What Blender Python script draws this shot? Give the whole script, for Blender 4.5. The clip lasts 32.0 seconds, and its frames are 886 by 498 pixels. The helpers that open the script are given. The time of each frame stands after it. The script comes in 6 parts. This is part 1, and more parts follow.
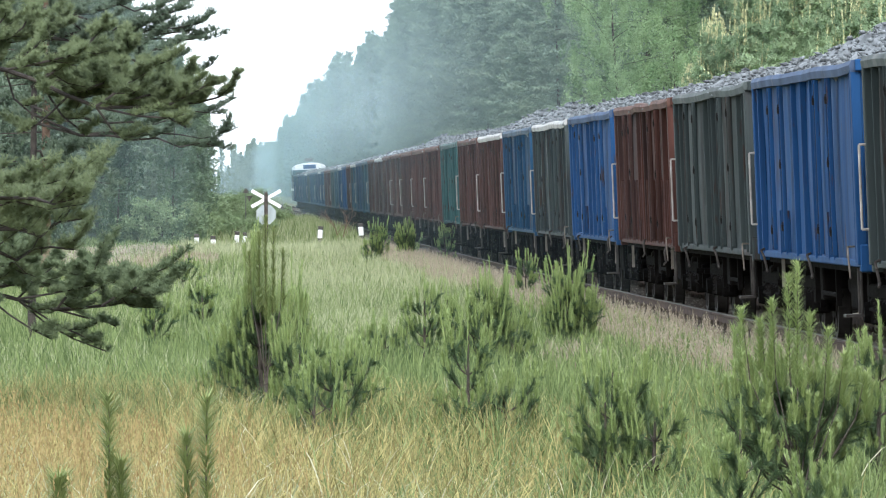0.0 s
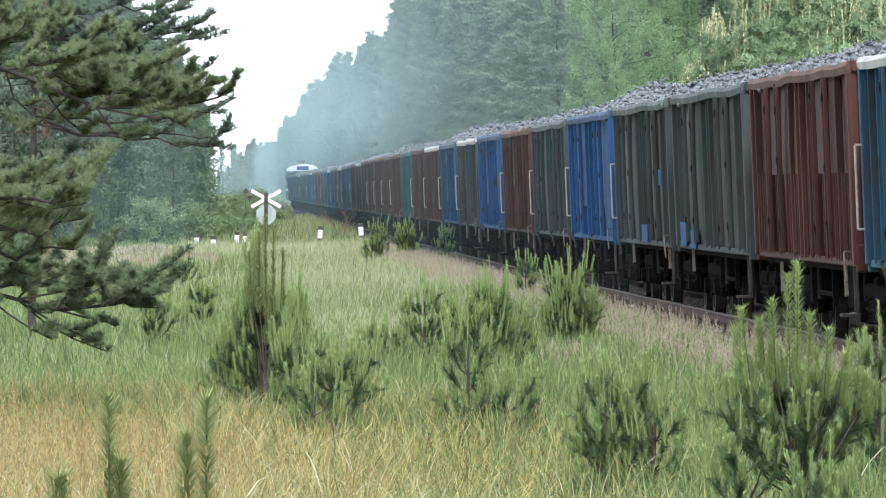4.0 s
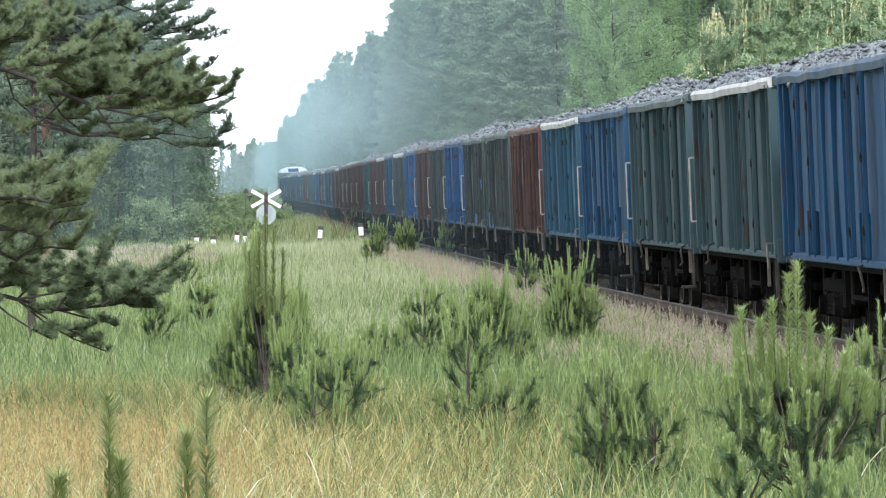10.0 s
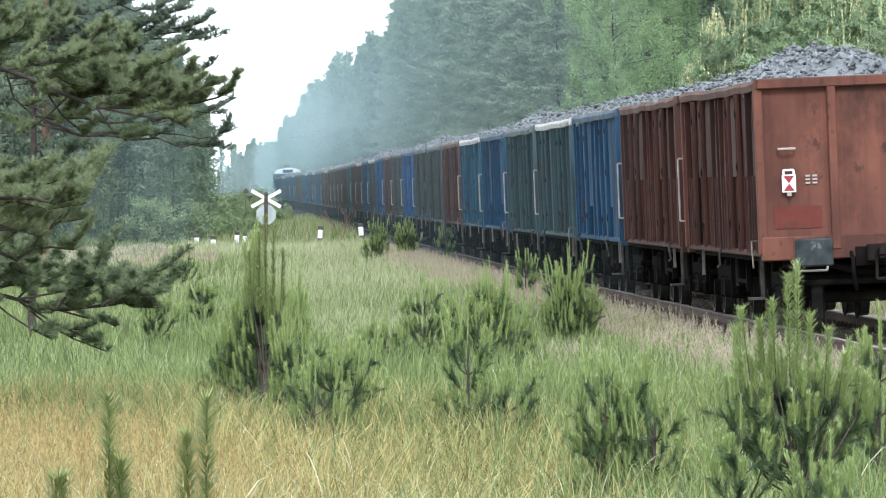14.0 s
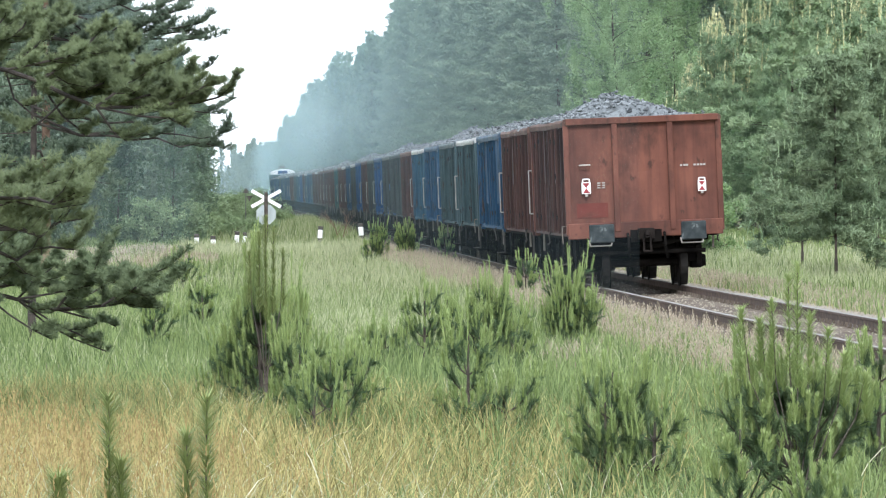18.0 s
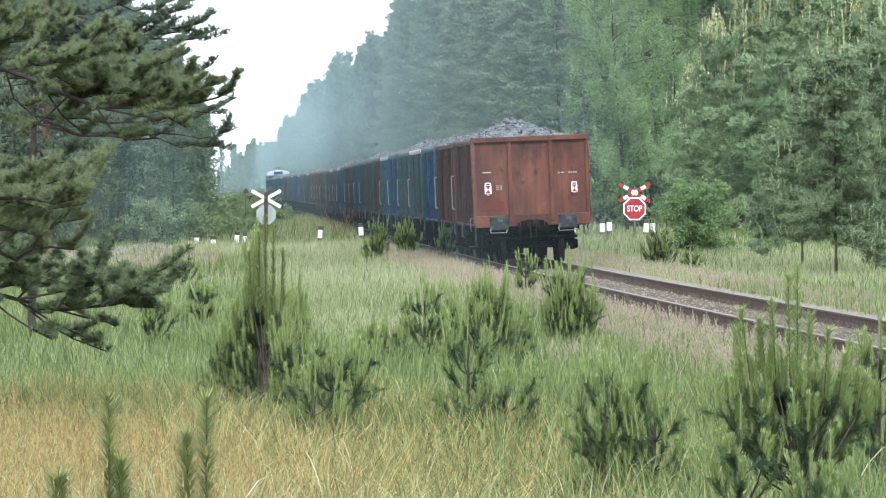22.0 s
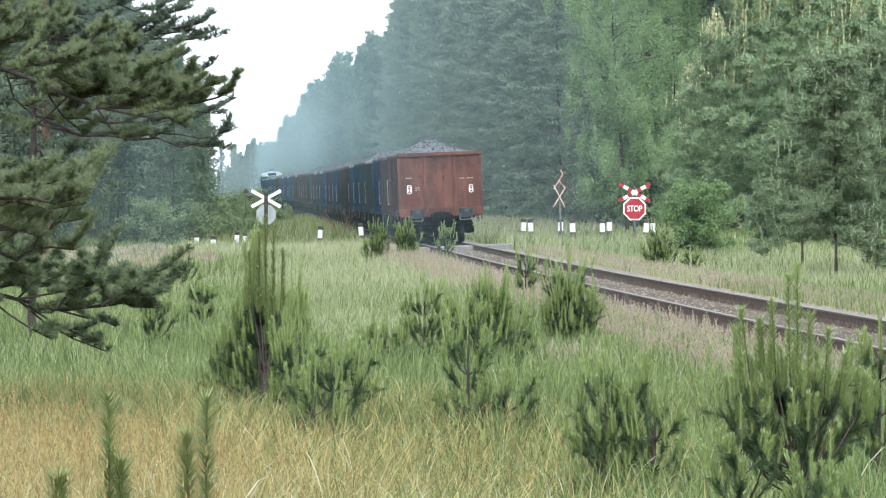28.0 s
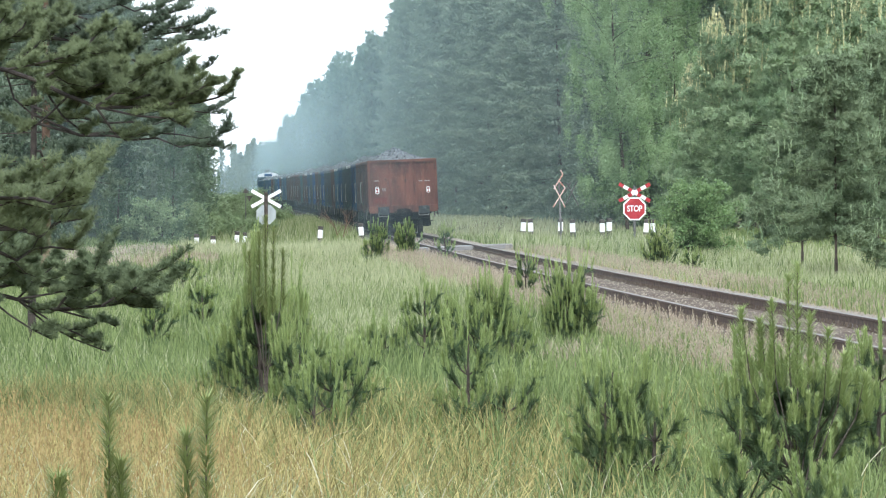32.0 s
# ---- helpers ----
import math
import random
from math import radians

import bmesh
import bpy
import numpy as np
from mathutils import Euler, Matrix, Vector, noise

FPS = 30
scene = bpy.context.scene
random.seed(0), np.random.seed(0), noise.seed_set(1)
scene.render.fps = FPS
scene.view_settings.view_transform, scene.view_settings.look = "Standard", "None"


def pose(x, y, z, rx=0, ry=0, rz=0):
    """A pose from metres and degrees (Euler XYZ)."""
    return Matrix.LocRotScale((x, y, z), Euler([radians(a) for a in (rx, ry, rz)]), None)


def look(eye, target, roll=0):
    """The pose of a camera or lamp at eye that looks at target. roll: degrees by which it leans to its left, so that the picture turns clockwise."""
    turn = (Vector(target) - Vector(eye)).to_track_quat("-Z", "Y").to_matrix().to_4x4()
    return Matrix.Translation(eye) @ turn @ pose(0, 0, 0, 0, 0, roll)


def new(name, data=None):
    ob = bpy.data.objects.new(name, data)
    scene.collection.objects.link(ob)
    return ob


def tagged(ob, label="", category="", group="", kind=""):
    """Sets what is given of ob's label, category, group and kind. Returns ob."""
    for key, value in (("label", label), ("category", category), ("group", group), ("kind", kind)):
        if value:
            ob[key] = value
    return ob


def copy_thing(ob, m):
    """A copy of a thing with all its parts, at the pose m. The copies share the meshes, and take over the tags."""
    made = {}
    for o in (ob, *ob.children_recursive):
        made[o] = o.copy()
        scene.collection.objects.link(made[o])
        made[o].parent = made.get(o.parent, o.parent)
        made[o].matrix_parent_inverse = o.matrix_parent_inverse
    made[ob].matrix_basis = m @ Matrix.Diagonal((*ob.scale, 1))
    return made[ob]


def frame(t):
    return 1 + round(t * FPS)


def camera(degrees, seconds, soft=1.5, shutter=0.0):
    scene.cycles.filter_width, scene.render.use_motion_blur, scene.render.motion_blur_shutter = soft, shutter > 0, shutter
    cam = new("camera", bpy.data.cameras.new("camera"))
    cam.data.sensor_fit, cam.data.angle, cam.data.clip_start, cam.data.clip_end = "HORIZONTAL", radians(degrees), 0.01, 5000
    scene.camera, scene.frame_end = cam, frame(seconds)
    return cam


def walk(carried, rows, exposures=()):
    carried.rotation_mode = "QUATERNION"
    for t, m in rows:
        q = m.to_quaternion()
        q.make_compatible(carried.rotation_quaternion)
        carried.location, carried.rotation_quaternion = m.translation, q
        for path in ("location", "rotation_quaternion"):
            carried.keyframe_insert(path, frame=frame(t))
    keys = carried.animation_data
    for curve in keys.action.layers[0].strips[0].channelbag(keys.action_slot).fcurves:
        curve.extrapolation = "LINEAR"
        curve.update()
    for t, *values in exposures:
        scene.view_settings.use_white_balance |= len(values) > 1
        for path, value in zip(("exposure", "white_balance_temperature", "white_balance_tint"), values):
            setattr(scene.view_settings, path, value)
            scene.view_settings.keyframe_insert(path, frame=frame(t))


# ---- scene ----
# ================= camera: stands still on the bank beside the line =================
cam = camera(7.3709, 32.0, soft=1.1)
EYE = pose(0, 0, 1.8668, 90 - 0.48888, 0, 0)
walk(cam, [(0.0, EYE), (32.0, EYE)], exposures=[(0.0, 0.2, 5950, 10), (14.5, 0.2, 5950, 10), (22.0, 0.06, 5950, 10), (28.0, 0.0, 5950, 10), (32.0, 0.0, 5950, 10)])

# ================= light: a bright overcast day =================
SUN_EL, SUN_AZ = 40.0, 176.0
world = bpy.data.worlds.new("sky")
scene.world = world
world.use_nodes = True
wn, wl = world.node_tree.nodes, world.node_tree.links
sky = wn.new("ShaderNodeTexSky")
sky.sky_type, sky.sun_disc = "NISHITA", False
sky.sun_elevation, sky.sun_rotation = radians(SUN_EL), radians(SUN_AZ)
cloud = wn.new("ShaderNodeMix")
cloud.data_type = "RGBA"
cloud.inputs[0].default_value = 0.8
cloud.inputs[7].default_value = (10.0, 10.4, 10.6, 1)
wl.new(sky.outputs[0], cloud.inputs[6])
wl.new(cloud.outputs[2], wn["Background"].inputs[0])
wn["Background"].inputs[1].default_value = 0.21

sun = new("sun", bpy.data.lights.new("sun", "SUN"))
sun.data.energy, sun.data.angle, sun.data.color = 3.0, radians(16), (1.0, 0.96, 0.9)
az, el = radians(SUN_AZ), radians(SUN_EL)
sun.matrix_world = look((30 * math.sin(az), 30 * math.cos(az), 40), (0, 0, 40 - 30 * math.tan(el)))

# ================= small tools =================
rng = np.random.default_rng(7)


class Geo:
    """Vertices and faces of one mesh."""

    def __init__(self):
        self.v, self.f, self.m = [], [], []

    def add(self, verts, faces, slot=0):
        n = len(self.v)
        self.v.extend(verts)
        self.f.extend([tuple(i + n for i in f) for f in faces])
        self.m.extend([slot] * len(faces))
        return self

    def box(self, x0, x1, y0, y1, z0, z1, slot=0):
        v = [(x, y, z) for z in (z0, z1) for y in (y0, y1) for x in (x0, x1)]
        return self.add(v, [(0, 2, 3, 1), (4, 5, 7, 6), (0, 1, 5, 4), (1, 3, 7, 5), (3, 2, 6, 7), (2, 0, 4, 6)], slot)

    def bevel(self, x0, x1, y0, y1, z0, z1, c, slot=0):
        """A box whose edges are cut by c."""
        pts, faces = [], []
        ring = lambda x0, x1, y0, y1, z, k: [(x0 + k, y0, z), (x1 - k, y0, z), (x1, y0 + k, z), (x1, y1 - k, z), (x1 - k, y1, z), (x0 + k, y1, z), (x0, y1 - k, z), (x0, y0 + k, z)]
        pts += ring(x0 + c, x1 - c, y0 + c, y1 - c, z0, 0.0 + c * .3) + ring(x0, x1, y0, y1, z0 + c, c) + ring(x0, x1, y0, y1, z1 - c, c) + ring(x0 + c, x1 - c, y0 + c, y1 - c, z1, c * .3)
        faces.append(tuple(range(7, -1, -1)))
        for r in range(3):
            for i in range(8):
                j = (i + 1) % 8
                faces.append((r * 8 + i, r * 8 + j, r * 8 + 8 + j, r * 8 + 8 + i))
        faces.append(tuple(range(24, 32)))
        return self.add(pts, faces, slot)

    def tube(self, a, b, r0, r1=None, n=8, slot=0, caps=True):
        a, b = Vector(a), Vector(b)
        r0 = float(r0)
        r1 = r0 if r1 is None else float(r1)
        w = (b - a).normalized()
        u = w.orthogonal().normalized()
        k = w.cross(u)
        v = []
        for c, r in ((a, r0), (b, r1)):
            v += [tuple(c + r * (math.cos(t) * u + math.sin(t) * k)) for t in [2 * math.pi * i / n for i in range(n)]]
        f = [(i, (i + 1) % n, n + (i + 1) % n, n + i) for i in range(n)]
        if caps:
            f += [tuple(range(n - 1, -1, -1)), tuple(range(n, 2 * n))]
        return self.add(v, f, slot)

    def pipe(self, pts, r, n=6, slot=0):
        for a, b in zip(pts, pts[1:]):
            self.tube(a, b, r, r, n, slot)
        return self

    def mesh(self, name, *mats):
        me = bpy.data.meshes.new(name)
        me.from_pydata(self.v, [], self.f)
        for m in mats:
            me.materials.append(m)
        if len(mats) > 1:
            me.polygons.foreach_set("material_index", self.m)
        me.update()
        return me


def tri_mesh(name, verts, tris, mat):
    """A mesh from arrays of vertices and triangles."""
    verts, tris = np.asarray(verts, np.float32), np.asarray(tris, np.int32)
    me = bpy.data.meshes.new(name)
    me.vertices.add(len(verts))
    me.vertices.foreach_set("co", verts.ravel())
    me.loops.add(tris.size)
    me.loops.foreach_set("vertex_index", tris.ravel())
    me.polygons.add(len(tris))
    me.polygons.foreach_set("loop_start", np.arange(0, tris.size, 3, dtype=np.int32))
    me.polygons.foreach_set("loop_total", np.full(len(tris), 3, np.int32))
    me.materials.append(mat)
    me.update()
    return me


def part(name, me, parent, label="", m=None):
    """Links a mesh as one object under a thing or part."""
    ob = new(name, me)
    ob.parent = parent
    if m is not None:
        ob.matrix_basis = m
    return tagged(ob, label)


def thing(name, label, category, m=None, group="", kind="", me=None):
    ob = tagged(new(name, me), label, category, group, kind)
    if m is not None:
        ob.matrix_basis = m
    return ob


# ================= materials =================
def mat(name, dark, light, scale=6.0, rough=0.8, metal=0.0, bump=0.0, fine=0.0, vary=0.0, source="island", spec=0.3, stain=None, stain_at=0.6, translucent=0.0, stretch=(1, 1, 1), spots=None, spots_at=0.62, shift=False, grime=0.0):
    """A procedural material: two colours mixed by noise at two scales, varied piece by piece, with stains and fine relief."""
    m = bpy.data.materials.new(name)
    m.use_nodes = True
    n, l = m.node_tree.nodes, m.node_tree.links
    b = n["Principled BSDF"]
    tc = n.new("ShaderNodeTexCoord")
    mp = n.new("ShaderNodeMapping")
    mp.inputs[3].default_value = stretch
    l.new(tc.outputs["Object"], mp.inputs[0])
    if shift:
        # each piece takes its own part of the pattern
        far_off = n.new("ShaderNodeVectorMath")
        far_off.operation = "SCALE"
        far_off.inputs[0].default_value = (31.0, 47.0, 23.0)
        l.new(n.new("ShaderNodeObjectInfo").outputs["Random"], far_off.inputs["Scale"])
        l.new(far_off.outputs[0], mp.inputs[1])
    big = n.new("ShaderNodeTexNoise")
    big.inputs["Scale"].default_value, big.inputs["Detail"].default_value = scale, 6
    l.new(mp.outputs[0], big.inputs["Vector"])
    ramp = n.new("ShaderNodeMapRange")
    ramp.inputs[1].default_value, ramp.inputs[2].default_value = 0.33, 0.67
    l.new(big.outputs[0], ramp.inputs[0])
    fac = ramp.outputs[0]
    if vary > 0:
        if source == "island":
            src = n.new("ShaderNodeNewGeometry").outputs["Random Per Island"]
        else:
            src = n.new("ShaderNodeObjectInfo").outputs["Random"]
        mx = n.new("ShaderNodeMix")
        mx.inputs[0].default_value = vary
        l.new(fac, mx.inputs[2])
        l.new(src, mx.inputs[3])
        fac = mx.outputs[0]
    col = n.new("ShaderNodeMix")
    col.data_type = "RGBA"
    col.inputs[6].default_value, col.inputs[7].default_value = (*dark, 1), (*light, 1)
    l.new(fac, col.inputs[0])
    out = col.outputs[2]
    if stain:
        sn = n.new("ShaderNodeTexNoise")
        sn.inputs["Scale"].default_value, sn.inputs["Detail"].default_value, sn.inputs["Roughness"].default_value = scale * 0.45, 9, 0.7
        l.new(mp.outputs[0], sn.inputs["Vector"])
        sr = n.new("ShaderNodeMapRange")
        sr.inputs[1].default_value, sr.inputs[2].default_value = stain_at - 0.06, stain_at + 0.1
        l.new(sn.outputs[0], sr.inputs[0])
        sm = n.new("ShaderNodeMix")
        sm.data_type = "RGBA"
        l.new(sr.outputs[0], sm.inputs[0])
        l.new(out, sm.inputs[6])
        sm.inputs[7].default_value = (*stain, 1)
        out = sm.outputs[2]
    if spots:
        sp = n.new("ShaderNodeTexNoise")
        sp.inputs["Scale"].default_value, sp.inputs["Detail"].default_value, sp.inputs["Roughness"].default_value = 5.5, 5, 0.6
        l.new(mp.outputs[0], sp.inputs["Vector"])
        sq = n.new("ShaderNodeMapRange")
        sq.inputs[1].default_value, sq.inputs[2].default_value, sq.inputs[4].default_value = spots_at, spots_at + 0.07, 0.85
        l.new(sp.outputs[0], sq.inputs[0])
        sx = n.new("ShaderNodeMix")
        sx.data_type = "RGBA"
        l.new(sq.outputs[0], sx.inputs[0])
        l.new(out, sx.inputs[6])
        sx.inputs[7].default_value = (*spots, 1)
        out = sx.outputs[2]
    if grime:
        # thin dark runs of soot and rain
        rm = n.new("ShaderNodeMapping")
        rm.inputs[3].default_value = (9, 9, 0.5)
        l.new(mp.outputs[0], rm.inputs[0])
        rn = n.new("ShaderNodeTexNoise")
        rn.inputs["Scale"].default_value, rn.inputs["Detail"].default_value, rn.inputs["Roughness"].default_value = 1.0, 6, 0.65
        l.new(rm.outputs[0], rn.inputs["Vector"])
        rr = n.new("ShaderNodeMapRange")
        rr.inputs[1].default_value, rr.inputs[2].default_value, rr.inputs[4].default_value = 0.48, 0.72, grime
        l.new(rn.outputs[0], rr.inputs[0])
        rx = n.new("ShaderNodeMix")
        rx.data_type = "RGBA"
        l.new(rr.outputs[0], rx.inputs[0])
        l.new(out, rx.inputs[6])
        rx.inputs[7].default_value = (0.012, 0.012, 0.013, 1)
        out = rx.outputs[2]
    l.new(out, b.inputs["Base Color"])
    b.inputs["Roughness"].default_value, b.inputs["Metallic"].default_value = rough, metal
    b.inputs["Specular IOR Level"].default_value = spec
    if bump > 0:
        fn = n.new("ShaderNodeTexNoise")
        fn.inputs["Scale"].default_value, fn.inputs["Detail"].default_value = fine or scale * 8, 4
        l.new(mp.outputs[0], fn.inputs["Vector"])
        bp = n.new("ShaderNodeBump")
        bp.inputs["Strength"].default_value, bp.inputs["Distance"].default_value = bump, 0.02
        l.new(fn.outputs[0], bp.inputs["Height"])
        l.new(bp.outputs[0], b.inputs["Normal"])
    if translucent > 0:
        tr = n.new("ShaderNodeBsdfTranslucent")
        l.new(out, tr.inputs[0])
        mixs = n.new("ShaderNodeMixShader")
        mixs.inputs[0].default_value = translucent
        l.new(b.outputs[0], mixs.inputs[1])
        l.new(tr.outputs[0], mixs.inputs[2])
        l.new(mixs.outputs[0], n["Material Output"].inputs[0])
    return m


def haze_material(name, colour, near, far, most, height, patchy=0.0, puff=None, fade=None):
    """A sheet standing in for haze and smoke: lets most of the light through and scatters the rest. It thickens from
    near to far along its own y, and thins out upwards.
    """
    m = bpy.data.materials.new(name)
    m.use_nodes = True
    n, l = m.node_tree.nodes, m.node_tree.links
    n.remove(n["Principled BSDF"])
    tc = n.new("ShaderNodeTexCoord")
    sep = n.new("ShaderNodeSeparateXYZ")
    l.new(tc.outputs["Object"], sep.inputs[0])

    def ramp(src, a, b, c, d):
        k = n.new("ShaderNodeMapRange")
        k.interpolation_type = "SMOOTHSTEP"
        for i, v in zip((1, 2, 3, 4), (a, b, c, d)):
            k.inputs[i].default_value = v
        l.new(src, k.inputs[0])
        return k.outputs[0]

    def times(a, b):
        k = n.new("ShaderNodeMath")
        k.operation = "MULTIPLY"
        l.new(a, k.inputs[0])
        l.new(b, k.inputs[1])
        return k.outputs[0]

    no = n.new("ShaderNodeTexNoise")
    no.inputs["Scale"].default_value, no.inputs["Detail"].default_value = 2.5 / height, 3
    l.new(tc.outputs["Object"], no.inputs["Vector"])
    if puff:
        # a round cloud that fades towards its rim
        sc = n.new("ShaderNodeVectorMath")
        sc.operation = "DIVIDE"
        sc.inputs[1].default_value = (puff[0], 1e6, puff[1])
        l.new(tc.outputs["Object"], sc.inputs[0])
        ln = n.new("ShaderNodeVectorMath")
        ln.operation = "LENGTH"
        l.new(sc.outputs[0], ln.inputs[0])
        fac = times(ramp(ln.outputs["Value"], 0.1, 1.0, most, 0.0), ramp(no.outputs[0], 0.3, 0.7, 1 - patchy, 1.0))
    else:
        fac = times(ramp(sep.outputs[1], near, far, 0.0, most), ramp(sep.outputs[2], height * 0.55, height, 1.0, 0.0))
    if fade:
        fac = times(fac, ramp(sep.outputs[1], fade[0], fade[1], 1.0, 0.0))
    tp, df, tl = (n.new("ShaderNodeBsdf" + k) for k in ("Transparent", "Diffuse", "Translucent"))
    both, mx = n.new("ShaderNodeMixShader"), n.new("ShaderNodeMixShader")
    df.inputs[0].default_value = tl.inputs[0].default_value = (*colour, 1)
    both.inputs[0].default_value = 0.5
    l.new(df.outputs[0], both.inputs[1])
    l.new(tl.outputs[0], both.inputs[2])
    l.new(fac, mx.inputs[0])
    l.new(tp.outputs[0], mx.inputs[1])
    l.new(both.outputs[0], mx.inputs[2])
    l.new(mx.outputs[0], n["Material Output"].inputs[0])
    return m


M_soil = mat("meadow_soil", (0.075, 0.085, 0.035), (0.15, 0.145, 0.065), 0.35, 0.95, bump=0.6, fine=9, stain=(0.17, 0.13, 0.08), stain_at=0.6)
M_ballast = mat("ballast_bed", (0.17, 0.15, 0.122), (0.3, 0.27, 0.222), 3.0, 0.95, bump=1.0, fine=40, stain=(0.12, 0.09, 0.07))
M_stone = mat("ballast_stone", (0.185, 0.16, 0.122), (0.29, 0.256, 0.198), 5.0, 0.9, vary=0.7)
M_rail = mat("rail_rust", (0.05, 0.032, 0.024), (0.11, 0.07, 0.05), 4.0, 0.8, bump=0.2)
M_railtop = mat("rail_bright", (0.15, 0.135, 0.12), (0.24, 0.22, 0.2), 3.0, 0.7, metal=0.2)
M_sleeper = mat("sleeper_wood", (0.06, 0.045, 0.035), (0.16, 0.13, 0.1), 3.0, 0.9, bump=0.5, vary=0.5, source="object")
M_concrete = mat("crossing_slab", (0.15, 0.145, 0.135), (0.24, 0.23, 0.215), 3.0, 0.85, bump=0.3)
M_asphalt = mat("road_surface", (0.12, 0.11, 0.1), (0.22, 0.2, 0.18), 1.0, 0.9, bump=0.4)
M_bark = mat("pine_bark", (0.04, 0.033, 0.028), (0.105, 0.085, 0.07), 8.0, 0.9, bump=0.8)
M_redbark = mat("upper_pine_bark", (0.14, 0.085, 0.06), (0.25, 0.165, 0.12), 6.0, 0.85, bump=0.6)
M_needle_near = mat("olive_pine_needles", (0.14, 0.172, 0.1), (0.262, 0.308, 0.158), 2.5, 0.65, spec=0.12, vary=0.5, translucent=0.5)
M_needle = mat("pine_needles", (0.055, 0.1, 0.05), (0.165, 0.225, 0.105), 2.0, 0.6, vary=0.7, translucent=0.4)
M_needle_new = mat("new_pine_growth", (0.215, 0.295, 0.105), (0.42, 0.485, 0.2), 2.0, 0.6, vary=0.7, translucent=0.4)
M_needle_forest = mat("forest_needles", (0.118, 0.17, 0.12), (0.265, 0.325, 0.222), 0.5, 0.7, vary=0.4, translucent=0.3)
M_needle_olive = mat("olive_forest_needles", (0.12, 0.17, 0.1), (0.25, 0.31, 0.18), 0.8, 0.7, spec=0.12, vary=0.3, translucent=0.3)
M_leaf_far = mat("pale_bush_leaves", (0.15, 0.215, 0.11), (0.31, 0.38, 0.21), 0.6, 0.6, spec=0.12, vary=0.4, translucent=0.35)
M_needle_bright = mat("young_forest_needles", (0.19, 0.28, 0.165), (0.43, 0.52, 0.31), 0.6, 0.65, vary=0.2, spec=0.12, translucent=0.4)
M_tip = mat("pale_shoot_tips", (0.42, 0.44, 0.24), (0.72, 0.68, 0.4), 2.0, 0.7, vary=0.6, translucent=0.2)
M_leaf_birch = mat("birch_leaves", (0.13, 0.215, 0.1), (0.36, 0.47, 0.25), 0.6, 0.6, spec=0.12, vary=0.3, translucent=0.35)
M_leaf_bush = mat("bush_leaves", (0.12, 0.2, 0.08), (0.24, 0.335, 0.14), 0.8, 0.55, vary=0.7, translucent=0.35)
M_straw = mat("dry_grass", (0.12, 0.11, 0.036), (0.54, 0.47, 0.2), 0.5, 0.8, vary=0.88, translucent=0.3)
M_stalk = mat("bleached_stalks", (0.5, 0.46, 0.3), (0.72, 0.69, 0.52), 0.5, 0.7, vary=0.7, translucent=0.3)
M_rusty = mat("rusty_seed_grass", (0.22, 0.15, 0.06), (0.46, 0.36, 0.16), 0.5, 0.8, vary=0.85, translucent=0.3)
M_grass = mat("green_grass", (0.05, 0.085, 0.027), (0.285, 0.352, 0.135), 0.3, 0.7, vary=0.85, translucent=0.35)
M_pale = mat("pale_flowering_grass", (0.24, 0.27, 0.13), (0.5, 0.51, 0.32), 0.3, 0.8, vary=0.6, translucent=0.35)
M_brown = mat("dead_weeds", (0.23, 0.185, 0.13), (0.46, 0.39, 0.3), 1.0, 0.9, vary=0.7, translucent=0.2)

# ================= the line of the track =================
KNOT_Y = np.array([40.0, 110.0, 180.0, 260.0, 360.0, 500.0, 700.0, 950.0])
KNOT_S = np.array([-4.052, -3.670, -3.428, -3.197, -3.008, -3.290, -3.561, -3.559]) / 100
KNOT_ZY = np.array([60.0, 150.0, 250.0, 400.0, 600.0, 950.0])
KNOT_Z = np.array([0.097, 0.003, -0.023, -0.107, -0.016, 0.047])
CANT = -2.339
_y = np.linspace(-200, 1700, 7601)
_sl = np.interp(_y, KNOT_Y, KNOT_S)
_x = np.concatenate([[0], np.cumsum((_sl[1:] + _sl[:-1]) / 2 * np.diff(_y))])
_x += 4.6877 - np.interp(110, _y, _x)
_d = np.sqrt(1 + _sl ** 2)
_s = np.concatenate([[0], np.cumsum((_d[1:] + _d[:-1]) / 2 * np.diff(_y))])
_s -= np.interp(0, _y, _s)


def track_x(y):
    return np.interp(y, _y, _x)


def track_z(y):
    return np.interp(y, KNOT_ZY, KNOT_Z)


def on_track(s):
    """The pose of the track's middle, at the top of the rails, s metres along it."""
    y = float(np.interp(s, _s, _y))
    return pose(float(track_x(y)), y, float(track_z(y)), 0, CANT, -math.degrees(math.atan(float(np.interp(y, _y, _sl)))))


def smooth(a, b, v):
    t = np.clip((v - a) / (b - a), 0, 1)
    return t * t * (3 - 2 * t)


def wave(x, y):
    return 0.07 * np.sin(x * 0.9 + 1.3 * np.sin(y * 0.11)) * np.sin(y * 0.17 + 0.6) + 0.05 * np.sin(x * 2.1 + y * 0.35)


def ground_z(x, y):
    """The height of the ground: flat, with a low bank under the line and a rise towards the near meadow."""
    x, y = np.asarray(x, float), np.asarray(y, float)
    off = x - track_x(y)
    base = track_z(np.clip(y, 20, 950)) - 0.42 + 0.38 * (1 - smooth(24, 62, y)) * (1 - smooth(-9, -6.5, off)) + wave(x, y) * smooth(2.5, 5, np.abs(off))
    bank = 1 - smooth(2.2, 4.4, np.abs(off))
    rise = 0.42 * smooth(205, 285, y) * smooth(4.5, 9, off) * (1 - smooth(420, 560, y))
    return base + bank * 0.16 + rise


